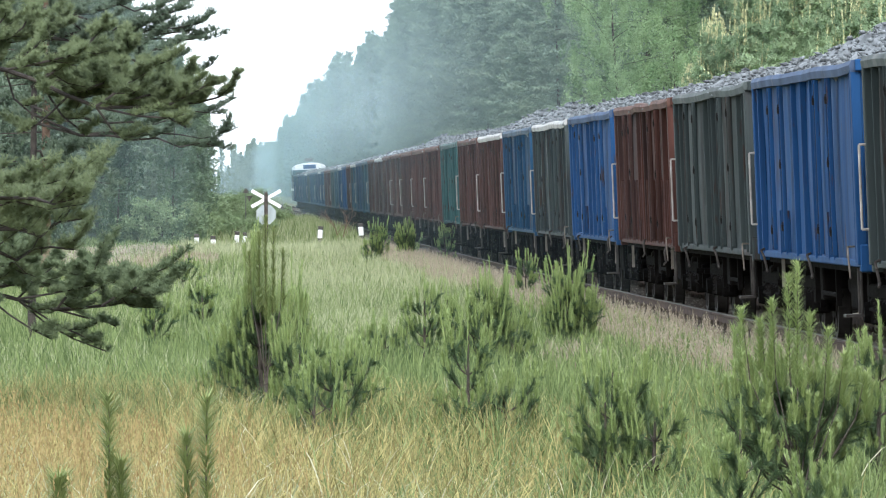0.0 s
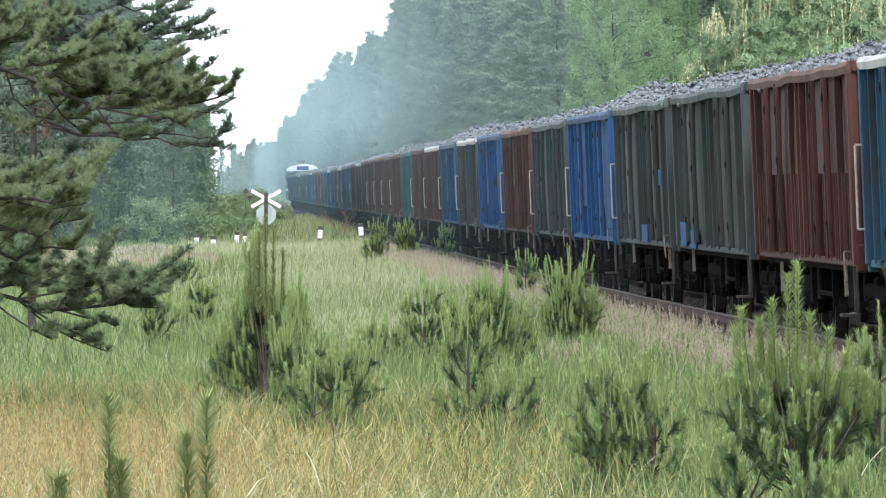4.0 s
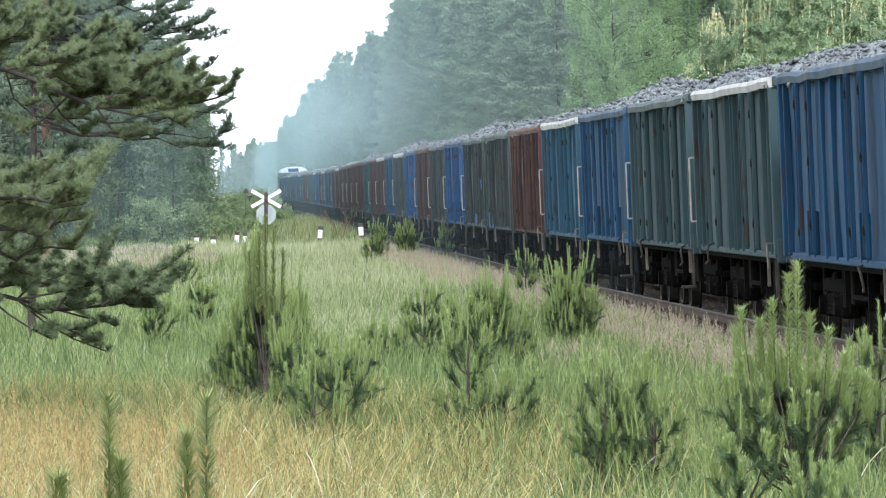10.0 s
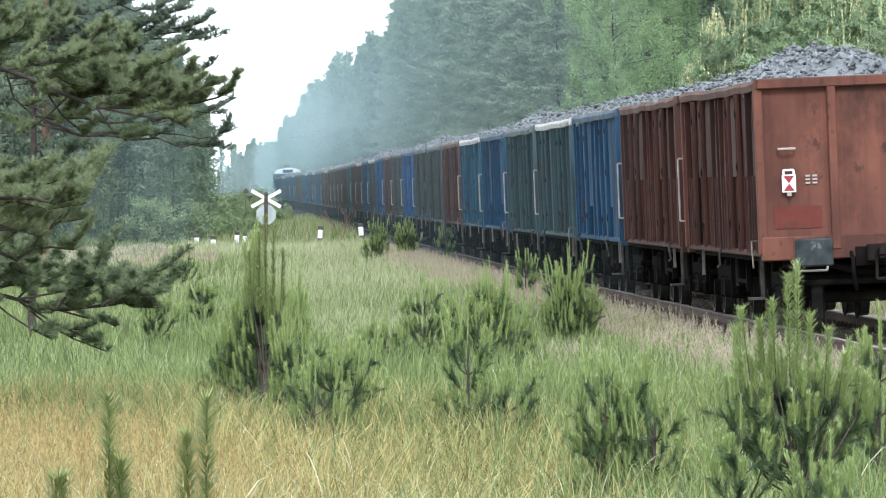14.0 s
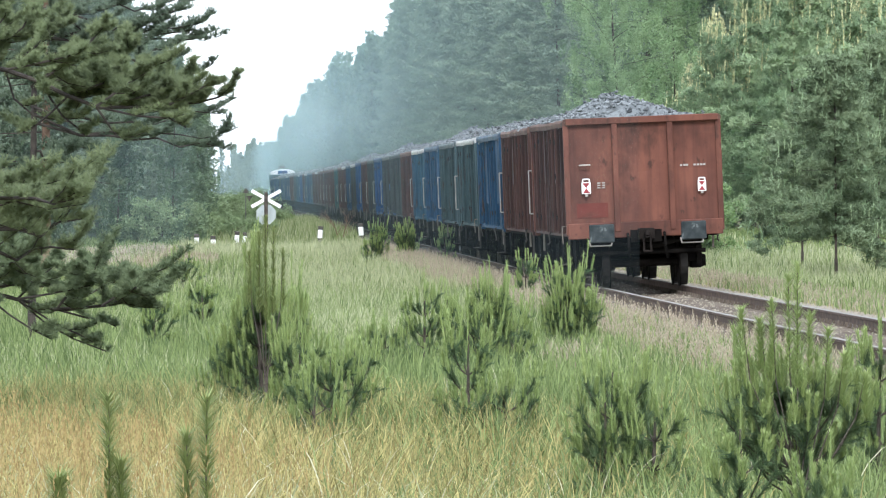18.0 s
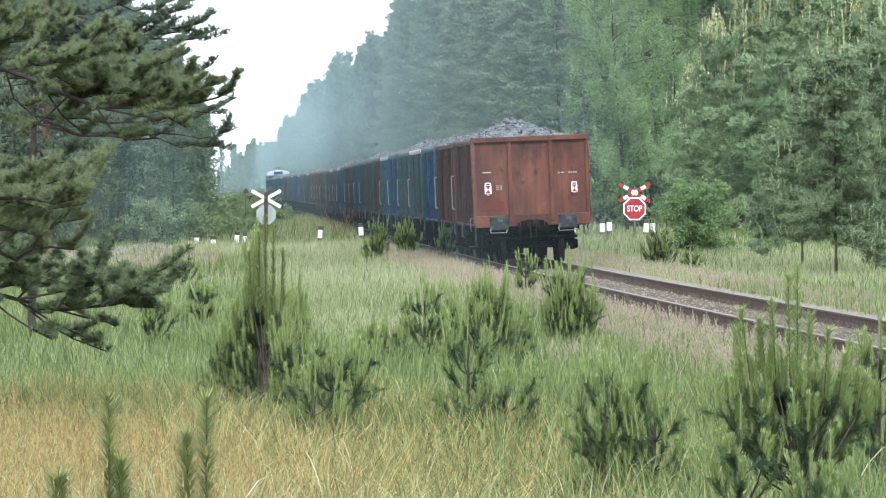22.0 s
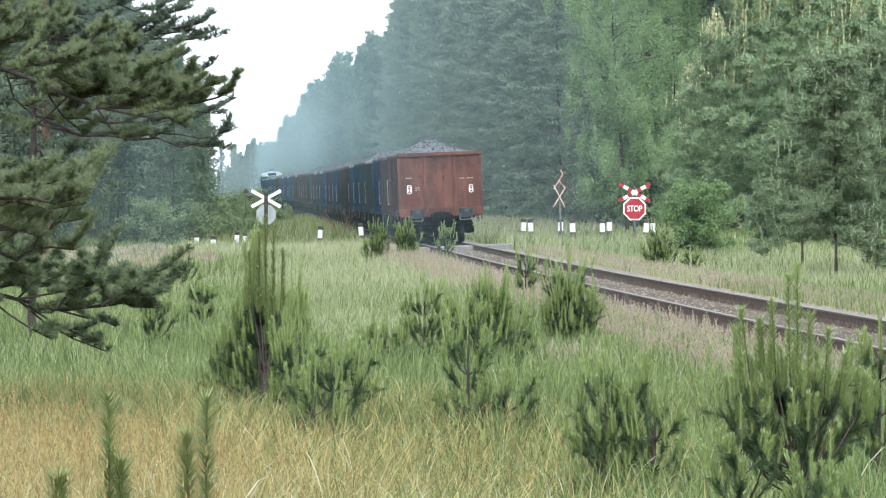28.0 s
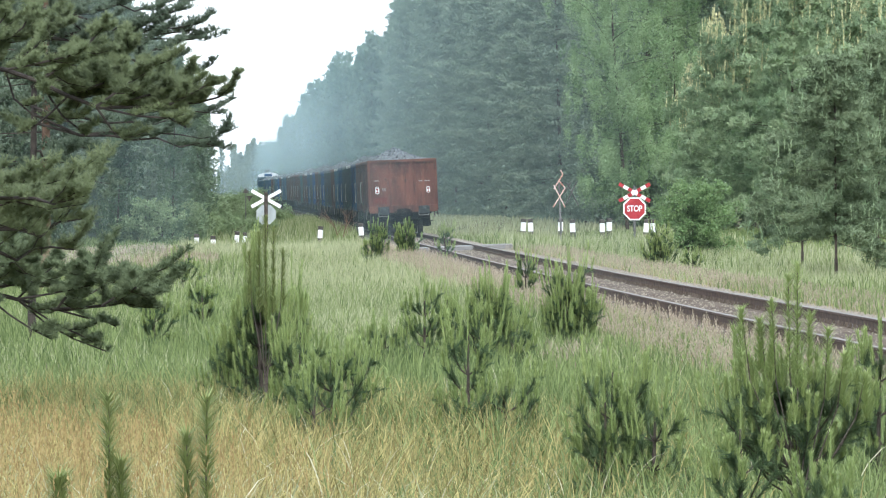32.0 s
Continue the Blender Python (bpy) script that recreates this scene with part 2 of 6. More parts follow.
def build_ground():
    xs = np.unique(np.concatenate([np.linspace(-3000, -60, 15), np.linspace(-60, 60, 121), np.linspace(60, 3000, 15)]))
    ys = np.unique(np.concatenate([np.linspace(-2500, -150, 10), np.linspace(-150, 20, 40), np.linspace(20, 320, 220), np.linspace(320, 1700, 120), np.linspace(1700, 4800, 12)]))
    gx, gy = np.meshgrid(xs, ys)
    gz = ground_z(gx, gy)
    v = np.stack([gx, gy, gz], -1).reshape(-1, 3)
    w, h = len(xs), len(ys)
    i = (np.arange(h - 1)[:, None] * w + np.arange(w - 1)[None]).ravel()
    t = np.concatenate([np.stack([i, i + 1, i + w + 1], 1), np.stack([i, i + w + 1, i + w], 1)])
    thing("ground", "sandy meadow soil under tall grass", "ground", kind="structure", me=tri_mesh("ground", v, t, M_soil))


build_ground()


def sweep(profile, y0, y1, step, slot_of=None):
    """A bar of that profile (across, up) along the track."""
    ys = np.arange(y0, y1 + step, step)
    g = Geo()
    n = len(profile)
    for y in ys:
        m = on_track(float(np.interp(y, _y, _s)))
        g.v.extend(tuple(m @ Vector((px, 0, pz))) for px, pz in profile)
    for k in range(len(ys) - 1):
        for i in range(n):
            j = (i + 1) % n
            g.f.append((k * n + i, k * n + j, (k + 1) * n + j, (k + 1) * n + i))
            g.m.append(slot_of(i) if slot_of else 0)
    return g


def build_track():
    ballast = thing("ballast", "grey stone ballast bed of a single railway line", "ballast", kind="structure",
                    me=sweep([(-3.0, -0.44), (-1.75, -0.185), (1.75, -0.185), (3.0, -0.44)], -150, 1500, 4).mesh("ballast", M_ballast))
    prof = [(-0.07, -0.172), (0.07, -0.172), (0.07, -0.16), (0.012, -0.14), (0.012, -0.05), (0.036, -0.036), (0.036, -0.006), (0.03, 0), (-0.03, 0), (-0.036, -0.006), (-0.036, -0.036), (-0.012, -0.05), (-0.012, -0.14), (-0.07, -0.16)]
    track = thing("railway_track", "single railway track with rusty rails on dark sleepers", "railway track", kind="structure")
    for side in (-0.753, 0.753):
        g = sweep([(side + a, b) for a, b in prof], -150, 1500, 4, lambda i: 1 if i in (6, 7, 8) else 0)
        part("rail", g.mesh("rail", M_rail, M_railtop), track, "rusty rail with a bright worn head")
    sl = Geo().bevel(-1.3, 1.3, -0.13, 0.13, -0.33, -0.168, 0.012)
    for side in (-0.753, 0.753):
        sl.box(side - 0.17, side + 0.17, -0.08, 0.08, -0.168, -0.15)
        for e in (-0.12, 0.12):
            sl.tube((side + e, 0.03, -0.15), (side + e, 0.03, -0.10), 0.02, n=6)
    me = sl.mesh("sleeper", M_sleeper)
    ss = np.arange(-120, 1480, 0.62)
    near = (ss > 82) & (ss < 265)
    for s in ss[near]:
        part("sleeper", me, track, m=on_track(float(s)))
    rest = Geo()
    for s in ss[~near]:
        m = on_track(float(s))
        b = Geo().box(-1.3, 1.3, -0.13, 0.13, -0.33, -0.168)
        rest.add([tuple(m @ Vector(c)) for c in b.v], b.f)
    tagged(part("sleeper_row", rest.mesh("sleeper_row", M_sleeper), track, "dark wooden sleepers"), kind="stuff")
    # loose stones over the bed
    n = 26000
    s = rng.uniform(60, 330, n)
    o = rng.uniform(-2.6, 2.6, n)
    r = rng.uniform(0.015, 0.036, n)
    keep = (np.abs(np.abs(o) - 0.753) > 0.12)
    s, o, r = s[keep], o[keep], r[keep]
    y = np.interp(s, _s, _y)
    h = np.where(np.abs(o) < 1.75, -0.185, -0.185 - (np.abs(o) - 1.75) * 0.2) + 0.6 * r * rng.uniform(0, 1, len(r))
    ca = radians(CANT)
    px, pz = track_x(y) + o + h * ca, track_z(y) + h - o * ca
    base = np.array([(1, 0, 0), (-1, 0, 0), (0, 1, 0), (0, -1, 0), (0, 0, 0.8), (0, 0, -0.8)])
    oct_f = np.array([(0, 2, 4), (2, 1, 4), (1, 3, 4), (3, 0, 4), (2, 0, 5), (1, 2, 5), (3, 1, 5), (0, 3, 5)])[:4]
    jit = base[None] * rng.uniform(0.5, 1.3, (len(r), 6, 1))
    ang = rng.uniform(0, 6.3, len(r))
    c, sn = np.cos(ang)[:, None], np.sin(ang)[:, None]
    v = np.stack([jit[..., 0] * c - jit[..., 1] * sn, jit[..., 0] * sn + jit[..., 1] * c, jit[..., 2]], -1) * r[:, None, None] + np.stack([px, y, pz], -1)[:, None]
    f = oct_f[None] + (np.arange(len(r)) * 6)[:, None, None]
    tagged(part("ballast_stones", tri_mesh("ballast_stones", v.reshape(-1, 3), f.reshape(-1, 3), M_stone), ballast, "loose grey ballast stones"), kind="stuff")


build_track()


# ================= grass =================
def blades(n, pos, height, width, lean, seg=3, droop=0.5):
    """Strips for n blades of grass. pos: (n, 2); height, width: arrays. Returns vertices and triangles."""
    a = rng.uniform(0, 2 * np.pi, n)
    b = rng.uniform(0, 2 * np.pi, n)
    le = lean * rng.uniform(0.2, 1.0, n) * height
    z0 = ground_z(pos[:, 0], pos[:, 1]) - 0.03
    rows = []
    for k in range(seg + 1):
        t = k / seg
        cx = pos[:, 0] + np.cos(b) * le * t ** 2
        cy = pos[:, 1] + np.sin(b) * le * t ** 2
        cz = z0 + height * (t - droop * (le / np.maximum(height, 0.01)) * t ** 4 * 1.1)
        w = width * (1 - t ** 1.5) * 0.5
        if k < seg:
            rows.append(np.stack([cx - np.cos(a) * w, cy - np.sin(a) * w, cz], -1))
            rows.append(np.stack([cx + np.cos(a) * w, cy + np.sin(a) * w, cz], -1))
        else:
            rows.append(np.stack([cx, cy, cz], -1))
    v = np.stack(rows, 1)
    m = 2 * seg + 1
    f = []
    for k in range(seg - 1):
        f += [(2 * k, 2 * k + 1, 2 * k + 3), (2 * k, 2 * k + 3, 2 * k + 2)]
    f.append((2 * seg - 2, 2 * seg - 1, 2 * seg))
    tri = np.array(f)[None] + (np.arange(n) * m)[:, None, None]
    return v.reshape(-1, 3), tri.reshape(-1, 3)


def heads(n, pos, height, size, seed_w):
    """Flower heads of grass: a few flat spikelets round the top of a thin stalk."""
    z0 = ground_z(pos[:, 0], pos[:, 1])
    b = rng.uniform(0, 6.3, n)
    le = 0.25 * height * rng.uniform(0, 1, n)
    top = np.stack([pos[:, 0] + np.cos(b) * le, pos[:, 1] + np.sin(b) * le, z0 + height], -1)
    base = np.stack([pos[:, 0], pos[:, 1], z0], -1)
    vs, fs = [], []
    w = 0.003
    vs.append(np.stack([base + (w, 0, 0), base - (w, 0, 0), top], 1))
    for k in range(7):
        a = rng.uniform(0, 6.3, n)
        t = 1 - size / height * (k + 0.5) / 7
        c = base + (top - base) * t[:, None]
        d = np.stack([np.cos(a) * 0.3, np.sin(a) * 0.3, np.ones(n)], -1) * (size * 0.36)[:, None]
        p = np.stack([np.cos(a + 1.2), np.sin(a + 1.2), np.zeros(n)], -1) * seed_w
        vs.append(np.stack([c - p * 0.4 + d * 0.4, c + p + d * 0.5, c + d], 1))
    v = np.stack(vs, 1).reshape(-1, 3)
    return v, np.arange(len(v)).reshape(-1, 3)


def wedge(n, y0, y1, x0=-1e9, x1=1e9, spread=1.12, power=1.0):
    """n places on the meadow between two distances, over the width in view and a margin."""
    y = (y0 ** 2 + (y1 ** 2 - y0 ** 2) * rng.uniform(0, 1, n) ** power) ** 0.5
    x = rng.uniform(-1, 1, n) * (y * 0.0644 * spread + 0.4)
    return np.stack([x, y], -1)


def clear_of_track(p, left=2.25, right=1.95):
    off = p[:, 0] - track_x(p[:, 1])
    return p[(off < -left) | (off > right)]


def patch(p, scale, lo, seed):
    """Keeps places where a slow random pattern is above lo, so that the growth is patchy."""
    f = np.sin(p[:, 0] * scale * 1.7 + seed) * np.cos(p[:, 1] * scale * 0.45 + seed * 2) + 0.6 * np.sin(p[:, 0] * scale * 3.1 + p[:, 1] * scale + seed)
    return p[f + rng.normal(0, 0.35, len(p)) > lo]


def grass(name, label, material, p, h, w, lean, seg=3):
    p = clear_of_track(p)
    n = len(p)
    hh = h * rng.uniform(0.55, 1.15, n)
    v, t = blades(n, p, hh, w * rng.uniform(0.6, 1.3, n), lean, seg)
    return thing(name, label, "grass", kind="stuff", me=tri_mesh(name, v, t, material))


def lean_left(p, x_at=0.0, soft=0.35):
    """Keeps places mostly to the left of a share of the half width."""
    share = p[:, 0] / (p[:, 1] * 0.0644)
    return p[share + rng.normal(0, soft, len(p)) < x_at]


def at_share(px):
    return (px - 784.0) / 12171.6 * 63.5


def heath_spots(n):
    """Places in a strip along the edge of the wood, left of the line."""
    y = rng.uniform(195, 255, n)
    x = (rng.uniform(60, 385, n) - 784.0) / 12171.6 * y
    return np.stack([x, y], -1)


p = wedge(42000, 23, 66)
share = p[:, 0] / (p[:, 1] * 0.0644) + rng.normal(0, 0.45, len(p))
grass("meadow_grass", "tall green meadow grass", M_grass, p[(p[:, 1] + rng.normal(0, 4, len(p)) > 56) | (share > 0.25)], 0.62, 0.014, 0.75)
grass("broad_grass", "broad arching blades of pale green grass", M_pale, wedge(1900, 17, 40, spread=1.0), 0.66, 0.016, 0.8, 6)
grass("stalk_grass", "bleached bent stalks standing out of the near grass", M_stalk, lean_left(wedge(520, 20, 48), 0.35, 0.5), 0.76, 0.012, 1.1, 7)
grass("broad_grass", "broad arching straw-coloured blades of grass", M_straw, lean_left(wedge(2400, 18, 42), 0.1, 0.5), 0.66, 0.013, 0.9, 6)
grass("dry_meadow_grass", "tall straw-yellow dry grass in the near meadow", M_straw, lean_left(wedge(56000, 22, 64), 0.1, 0.4), 0.62, 0.012, 0.85, 4)
tuft_x, tuft_y = at_share(500), 63.5
q = np.stack([tuft_x + rng.normal(0, 0.45, 600), tuft_y + rng.normal(-1.6, 0.7, 600)], -1)
grass("dead_grass", "bleached bent dead grass round the foot of a young pine", M_straw, q, 0.72, 0.016, 1.0, 5)
q = np.stack([at_share(500) + rng.normal(0, 0.4, 160), 62.0 + rng.normal(-1.8, 0.8, 160)], -1)
grass("dead_grass", "bleached curling stalks round the foot of a young pine", M_stalk, q, 0.66, 0.016, 1.3, 7)
q = np.stack([(1012 - 784.0) / 12171.6 * 84 + rng.normal(0, 0.22, 420), 84 + rng.normal(0, 1.2, 420)], -1)
grass("dead_grass", "brown tuft of dead grass in the green meadow", M_brown, q, 0.42, 0.016, 1.0, 4)
q = np.stack([(1170 - 784.0) / 12171.6 * 38 + rng.normal(0, 0.3, 300), 38 + rng.normal(0, 1.5, 300)], -1)
grass("dead_grass", "dry brown stalks among the near grass", M_brown, q, 0.5, 0.009, 0.8, 5)
grass("heath", "brown heath at the edge of the far meadow", M_brown, heath_spots(16000), 0.4, 0.05, 0.6, 2)
grass("meadow_grass", "green meadow grass between the young pines", M_grass, wedge(75000, 55, 140), 0.5, 0.02, 0.5, 2)
grass("pale_grass", "pale flowering grass in drifts", M_pale, patch(wedge(60000, 70, 250), 0.35, 0.1, 2.0), 0.5, 0.018, 0.5, 2)
grass("meadow_grass", "green grass of the far meadow", M_grass, wedge(60000, 130, 300, spread=1.2), 0.45, 0.035, 0.4, 2)
n = 24000
y = rng.uniform(250, 800, n)
p = np.stack([track_x(y) - 1.9 - rng.uniform(0, 1, n) ** 1.3 * 14, y], -1)
grass("ride_grass", "rough grass along the forest ride", M_grass, p, 0.5, 0.06, 0.5, 2)
p = np.stack([track_x(y) + 2.0 + rng.uniform(0, 1, n) * 10, y], -1)[: n // 2]
grass("ride_grass", "rough pale grass between the line and the wood", M_pale, p, 0.5, 0.06, 0.5, 2)
p = patch(lean_left(wedge(12000, 21, 44), -0.5, 0.22), 2.6, 0.2, 0.7)
v, t = heads(len(p), p, rng.uniform(0.4, 0.72, len(p)), rng.uniform(0.08, 0.17, len(p)), 0.0065)
thing("seed_grass", "rusty-brown grass seed heads in the near meadow", "grass", kind="stuff", me=tri_mesh("seed_grass", v, t, M_rusty))
p = np.stack([(rng.uniform(470, 830, 26000) - 784.0) / 12171.6, rng.uniform(95, 240, 26000)], -1)
p[:, 0] *= p[:, 1]
grass("pale_grass", "pale flowering grass on the slope below the line", M_pale, p, 0.5, 0.02, 0.55, 2)
def band(n, px0, px1, y0, y1):
    """Places across a part of the view's width between two distances."""
    q = np.stack([(rng.uniform(px0, px1, n) - 784.0) / 12171.6, rng.uniform(y0, y1, n)], -1)
    q[:, 0] *= q[:, 1]
    return q


grass("pale_grass", "pale seeding grass between the line and the young pines", M_pale, band(15000, 840, 1600, 150, 235), 0.5, 0.022, 0.6, 2)
grass("verge_grass", "tall pale grass round the marker posts", M_pale, band(6000, 840, 1190, 222, 262), 0.85, 0.035, 0.5, 2)
grass("verge_grass", "tall green grass round the marker posts", M_grass, band(7000, 840, 1190, 222, 262), 0.8, 0.035, 0.5, 2)
for k, (label, material) in enumerate((("tall pale grass along the far bank of the line", M_pale), ("tall green grass along the far bank of the line", M_grass))):
    yy = rng.uniform(278, 460, 8000)
    grass("verge_grass", label, material, np.stack([track_x(yy) - 2.3 - rng.uniform(0, 1, 8000) ** 1.2 * 9, yy], -1), 0.85, 0.045, 0.5, 2)
grass("verge_grass", "tall pale grass along the road edge", M_pale, band(6000, 320, 670, 222, 262), 0.62, 0.035, 0.5, 2)
near_p = np.stack([rng.uniform(-14, 7, 9000), rng.uniform(-12, 22, 9000)], -1)
near_p = near_p[np.hypot(near_p[:, 0], near_p[:, 1]) > 1.2]
grass("meadow_grass", "short trodden grass of the near meadow", M_grass, near_p, 0.4, 0.01, 0.7, 2)
n = 15000
y = rng.uniform(60, 235, n)
side = np.where(rng.uniform(0, 1, n) < 0.66, -1, 1)
p = np.stack([track_x(y) + side * (1.75 + 1.5 * rng.uniform(0, 1, n) ** 0.8), y], -1)
v, t = heads(n, p, rng.uniform(0.16, 0.42, n), rng.uniform(0.08, 0.16, n), 0.014)
thing("dead_weeds", "dry brown weeds along the ballast edge", "weeds", kind="stuff", me=tri_mesh("dead_weeds", v, t, M_brown))
v, t = blades(n, p, rng.uniform(0.15, 0.4, n), np.full(n, 0.014), 0.6, 2)
thing("trackside_grass", "thin dry grass beside the ballast", "grass", kind="stuff", me=tri_mesh("trackside_grass", v, t, M_straw))
# ================= trees =================
def needles_on(a, b, count, length, width, forward, r0=0.0):
    """Needles round segments a to b (arrays of n, 3), count on each. Returns vertices and triangles."""
    n = len(a)
    t = rng.uniform(0.0, 1.0, (n, count, 1))
    ax = b - a
    ln = np.linalg.norm(ax, axis=1, keepdims=True) + 1e-9
    ax = ax / ln
    u = np.cross(ax, np.where(np.abs(ax[:, 2:3]) > 0.8, np.array([[1.0, 0, 0]]), np.array([[0, 0, 1.0]])))
    u /= np.linalg.norm(u, axis=1, keepdims=True) + 1e-9
    k = np.cross(ax, u)
    ph = rng.uniform(0, 6.283, (n, count, 1))
    rad = np.cos(ph) * u[:, None] + np.sin(ph) * k[:, None]
    tan = -np.sin(ph) * u[:, None] + np.cos(ph) * k[:, None]
    root = a[:, None] + (b - a)[:, None] * t + rad * r0
    fw = forward + rng.uniform(-0.25, 0.25, (n, count, 1))
    tip = root + (rad + ax[:, None] * fw) / np.sqrt(1 + fw ** 2) * length * rng.uniform(0.6, 1.15, (n, count, 1))
    v = np.stack([root - tan * width / 2, root + tan * width / 2, tip], 2).reshape(-1, 3)
    return v, np.arange(len(v)).reshape(-1, 3)


class Wood:
    """Twigs and needles of one tree, gathered and then made into its meshes."""

    def __init__(self):
        self.g, self.old, self.fresh = Geo(), [], []

    def limb(self, pts, r0, r1, n=5):
        k = len(pts) - 1
        for i in range(k):
            self.g.tube(pts[i], pts[i + 1], r0 + (r1 - r0) * i / k, r0 + (r1 - r0) * (i + 1) / k, n, caps=False)

    def needles(self, segs, count, length, width, forward, fresh=False, r0=0.0):
        if segs:
            s = np.array(segs, float)
            (self.fresh if fresh else self.old).append(needles_on(s[:, 0], s[:, 1], count, length, width, forward, r0))

    @staticmethod
    def join(lst):
        vs, ts, k = [], [], 0
        for v, t in lst:
            vs.append(v)
            ts.append(t + k)
            k += len(v)
        return np.concatenate(vs), np.concatenate(ts)


def young_pine(h, spread, seed, candle=0.26, dens=1.0, stems=1, needle_w=0.004, whorls=None, sheaf=0, arms=7, label="young pine with upright pale-green new shoots"):
    """A young pine: a bare-footed stem with whorls of branches that curve upwards like a candelabrum, each a brush of needles ending in upright candles."""
    r = random.Random(seed)
    w = Wood()
    old, fresh, core, stem_meshes = [], [], [], []

    def up_shoot(p, d, c, thick=1.0):
        e = p + Vector((d.x * 0.16 + r.uniform(-0.07, 0.07), d.y * 0.16 + r.uniform(-0.07, 0.07), 1)).normalized() * c
        for q, rr in ((p, 0.009 * thick), (e, 0.004 * thick)):
            core.append([(q.x + rr, q.y, q.z), (q.x, q.y + rr, q.z), (q.x - rr, q.y, q.z), (q.x, q.y - rr, q.z)])
        fresh.append((tuple(p), tuple(e)))

    for st in range(stems):
        bx, by = (0, 0) if st == 0 else (r.uniform(-0.8, 0.8) * spread, r.uniform(-0.5, 0.5) * spread)
        hh = h * (1 if st == 0 else r.uniform(0.5, 0.85))
        w.g = Geo()
        stem_meshes.append(w.g)
        lean = (r.uniform(-0.06, 0.06), r.uniform(-0.05, 0.05))
        P = lambda z: Vector((bx + lean[0] * z, by + lean[1] * z, z))
        w.limb([tuple(P(z)) for z in (-0.1, hh * 0.35, hh * 0.7, hh)], 0.012 + 0.011 * hh, 0.006, 6)
        up_shoot(P(hh - candle * 0.5), Vector((0, 0, 1)), candle * 1.5)
        if st == 0:
            for k in range(sheaf):
                up_shoot(P(hh - candle * r.uniform(0.3, 1.4)) + Vector((r.uniform(-0.09, 0.09), r.uniform(-0.07, 0.07), 0)), Vector((0, 0, 1)), candle * r.uniform(0.7, 1.4))
        old.append((tuple(P(hh * 0.72)), tuple(P(hh * 0.95))))
        if whorls and st == 0:
            levels = [(f * hh, q * spread) for f, q in whorls]
        else:
            nw = max(3, int(hh / 0.21))
            levels = [(hh * (0.05 + 0.85 * (k + r.uniform(-0.2, 0.2)) / nw), 0) for k in range(nw)]
        for z, reach in levels:
            ln = reach or 0.72 * spread * (1.03 - z / hh) ** 0.5 * r.uniform(0.7, 1.1) + 0.04
            nb = r.randint(arms - 1, arms + 1) if whorls else r.randint(4, 6)
            a0 = r.uniform(0, 6.3)
            for i in range(nb):
                a = a0 + 6.283 * i / nb + r.uniform(-0.35, 0.35)
                ll = ln * r.uniform(0.65, 1.12)
                rise = ll * (r.uniform(0.5, 1.2) + 0.5 * z / hh)
                o = Vector((math.cos(a), math.sin(a), 0))
                s0 = P(z)
                path = [s0 + o * ll * (1.25 * u - 0.25 * u * u) + Vector((0, 0, rise * (0.25 * u + 0.75 * u * u))) for u in (0, 0.35, 0.65, 0.85, 1.0)]
                w.limb([tuple(q) for q in path], 0.0065, 0.003, 4)
                for q0, q1 in zip(path[1:], path[2:]):
                    old.append((tuple(q0), tuple(q1)))
                c = candle * r.uniform(0.6, 1.25) * (0.65 + 0.4 * z / hh)
                up_shoot(path[-1], o, c)
                for q in range(r.randint(2, 3)):
                    b0 = path[1].lerp(path[-1], r.uniform(0.25, 0.9))
                    sd = Vector((o.x * 0.7 + r.uniform(-0.7, 0.7), o.y * 0.7 + r.uniform(-0.7, 0.7), r.uniform(0.3, 0.9))).normalized()
                    e = b0 + sd * (0.05 + ll * r.uniform(0.2, 0.36))
                    old.append((tuple(b0), tuple(e)))
                    if r.random() < 0.8:
                        up_shoot(e, sd, c * r.uniform(0.5, 0.95))
    w.needles(old, int(50 * dens), 0.078, needle_w * 1.3, 1.1)
    w.needles(fresh, int(90 * dens), 0.046, needle_w * 1.5, 1.5, True, 0.006)
    cv = np.array(core, float).reshape(-1, 8, 3)
    side = np.array([q for i in range(4) for q in ((i, (i + 1) % 4, 4 + (i + 1) % 4), (i, 4 + (i + 1) % 4, 4 + i))])
    w.fresh.append((cv.reshape(-1, 3), (side[None] + (np.arange(len(cv)) * 8)[:, None, None]).reshape(-1, 3)))
    t = thing("young_pine", label, "tree", group="young pines in the meadow")
    for g in stem_meshes:
        part("stem", g.mesh("young_pine_stem", M_bark), t, "thin brown stem with branches")
    part("foliage", tri_mesh("young_pine_foliage", *Wood.join(w.old), M_needle), t, "blue-green older needles")
    part("new_growth", tri_mesh("young_pine_growth", *Wood.join(w.fresh), M_needle_new), t, "upright pale-green candles")
    return t


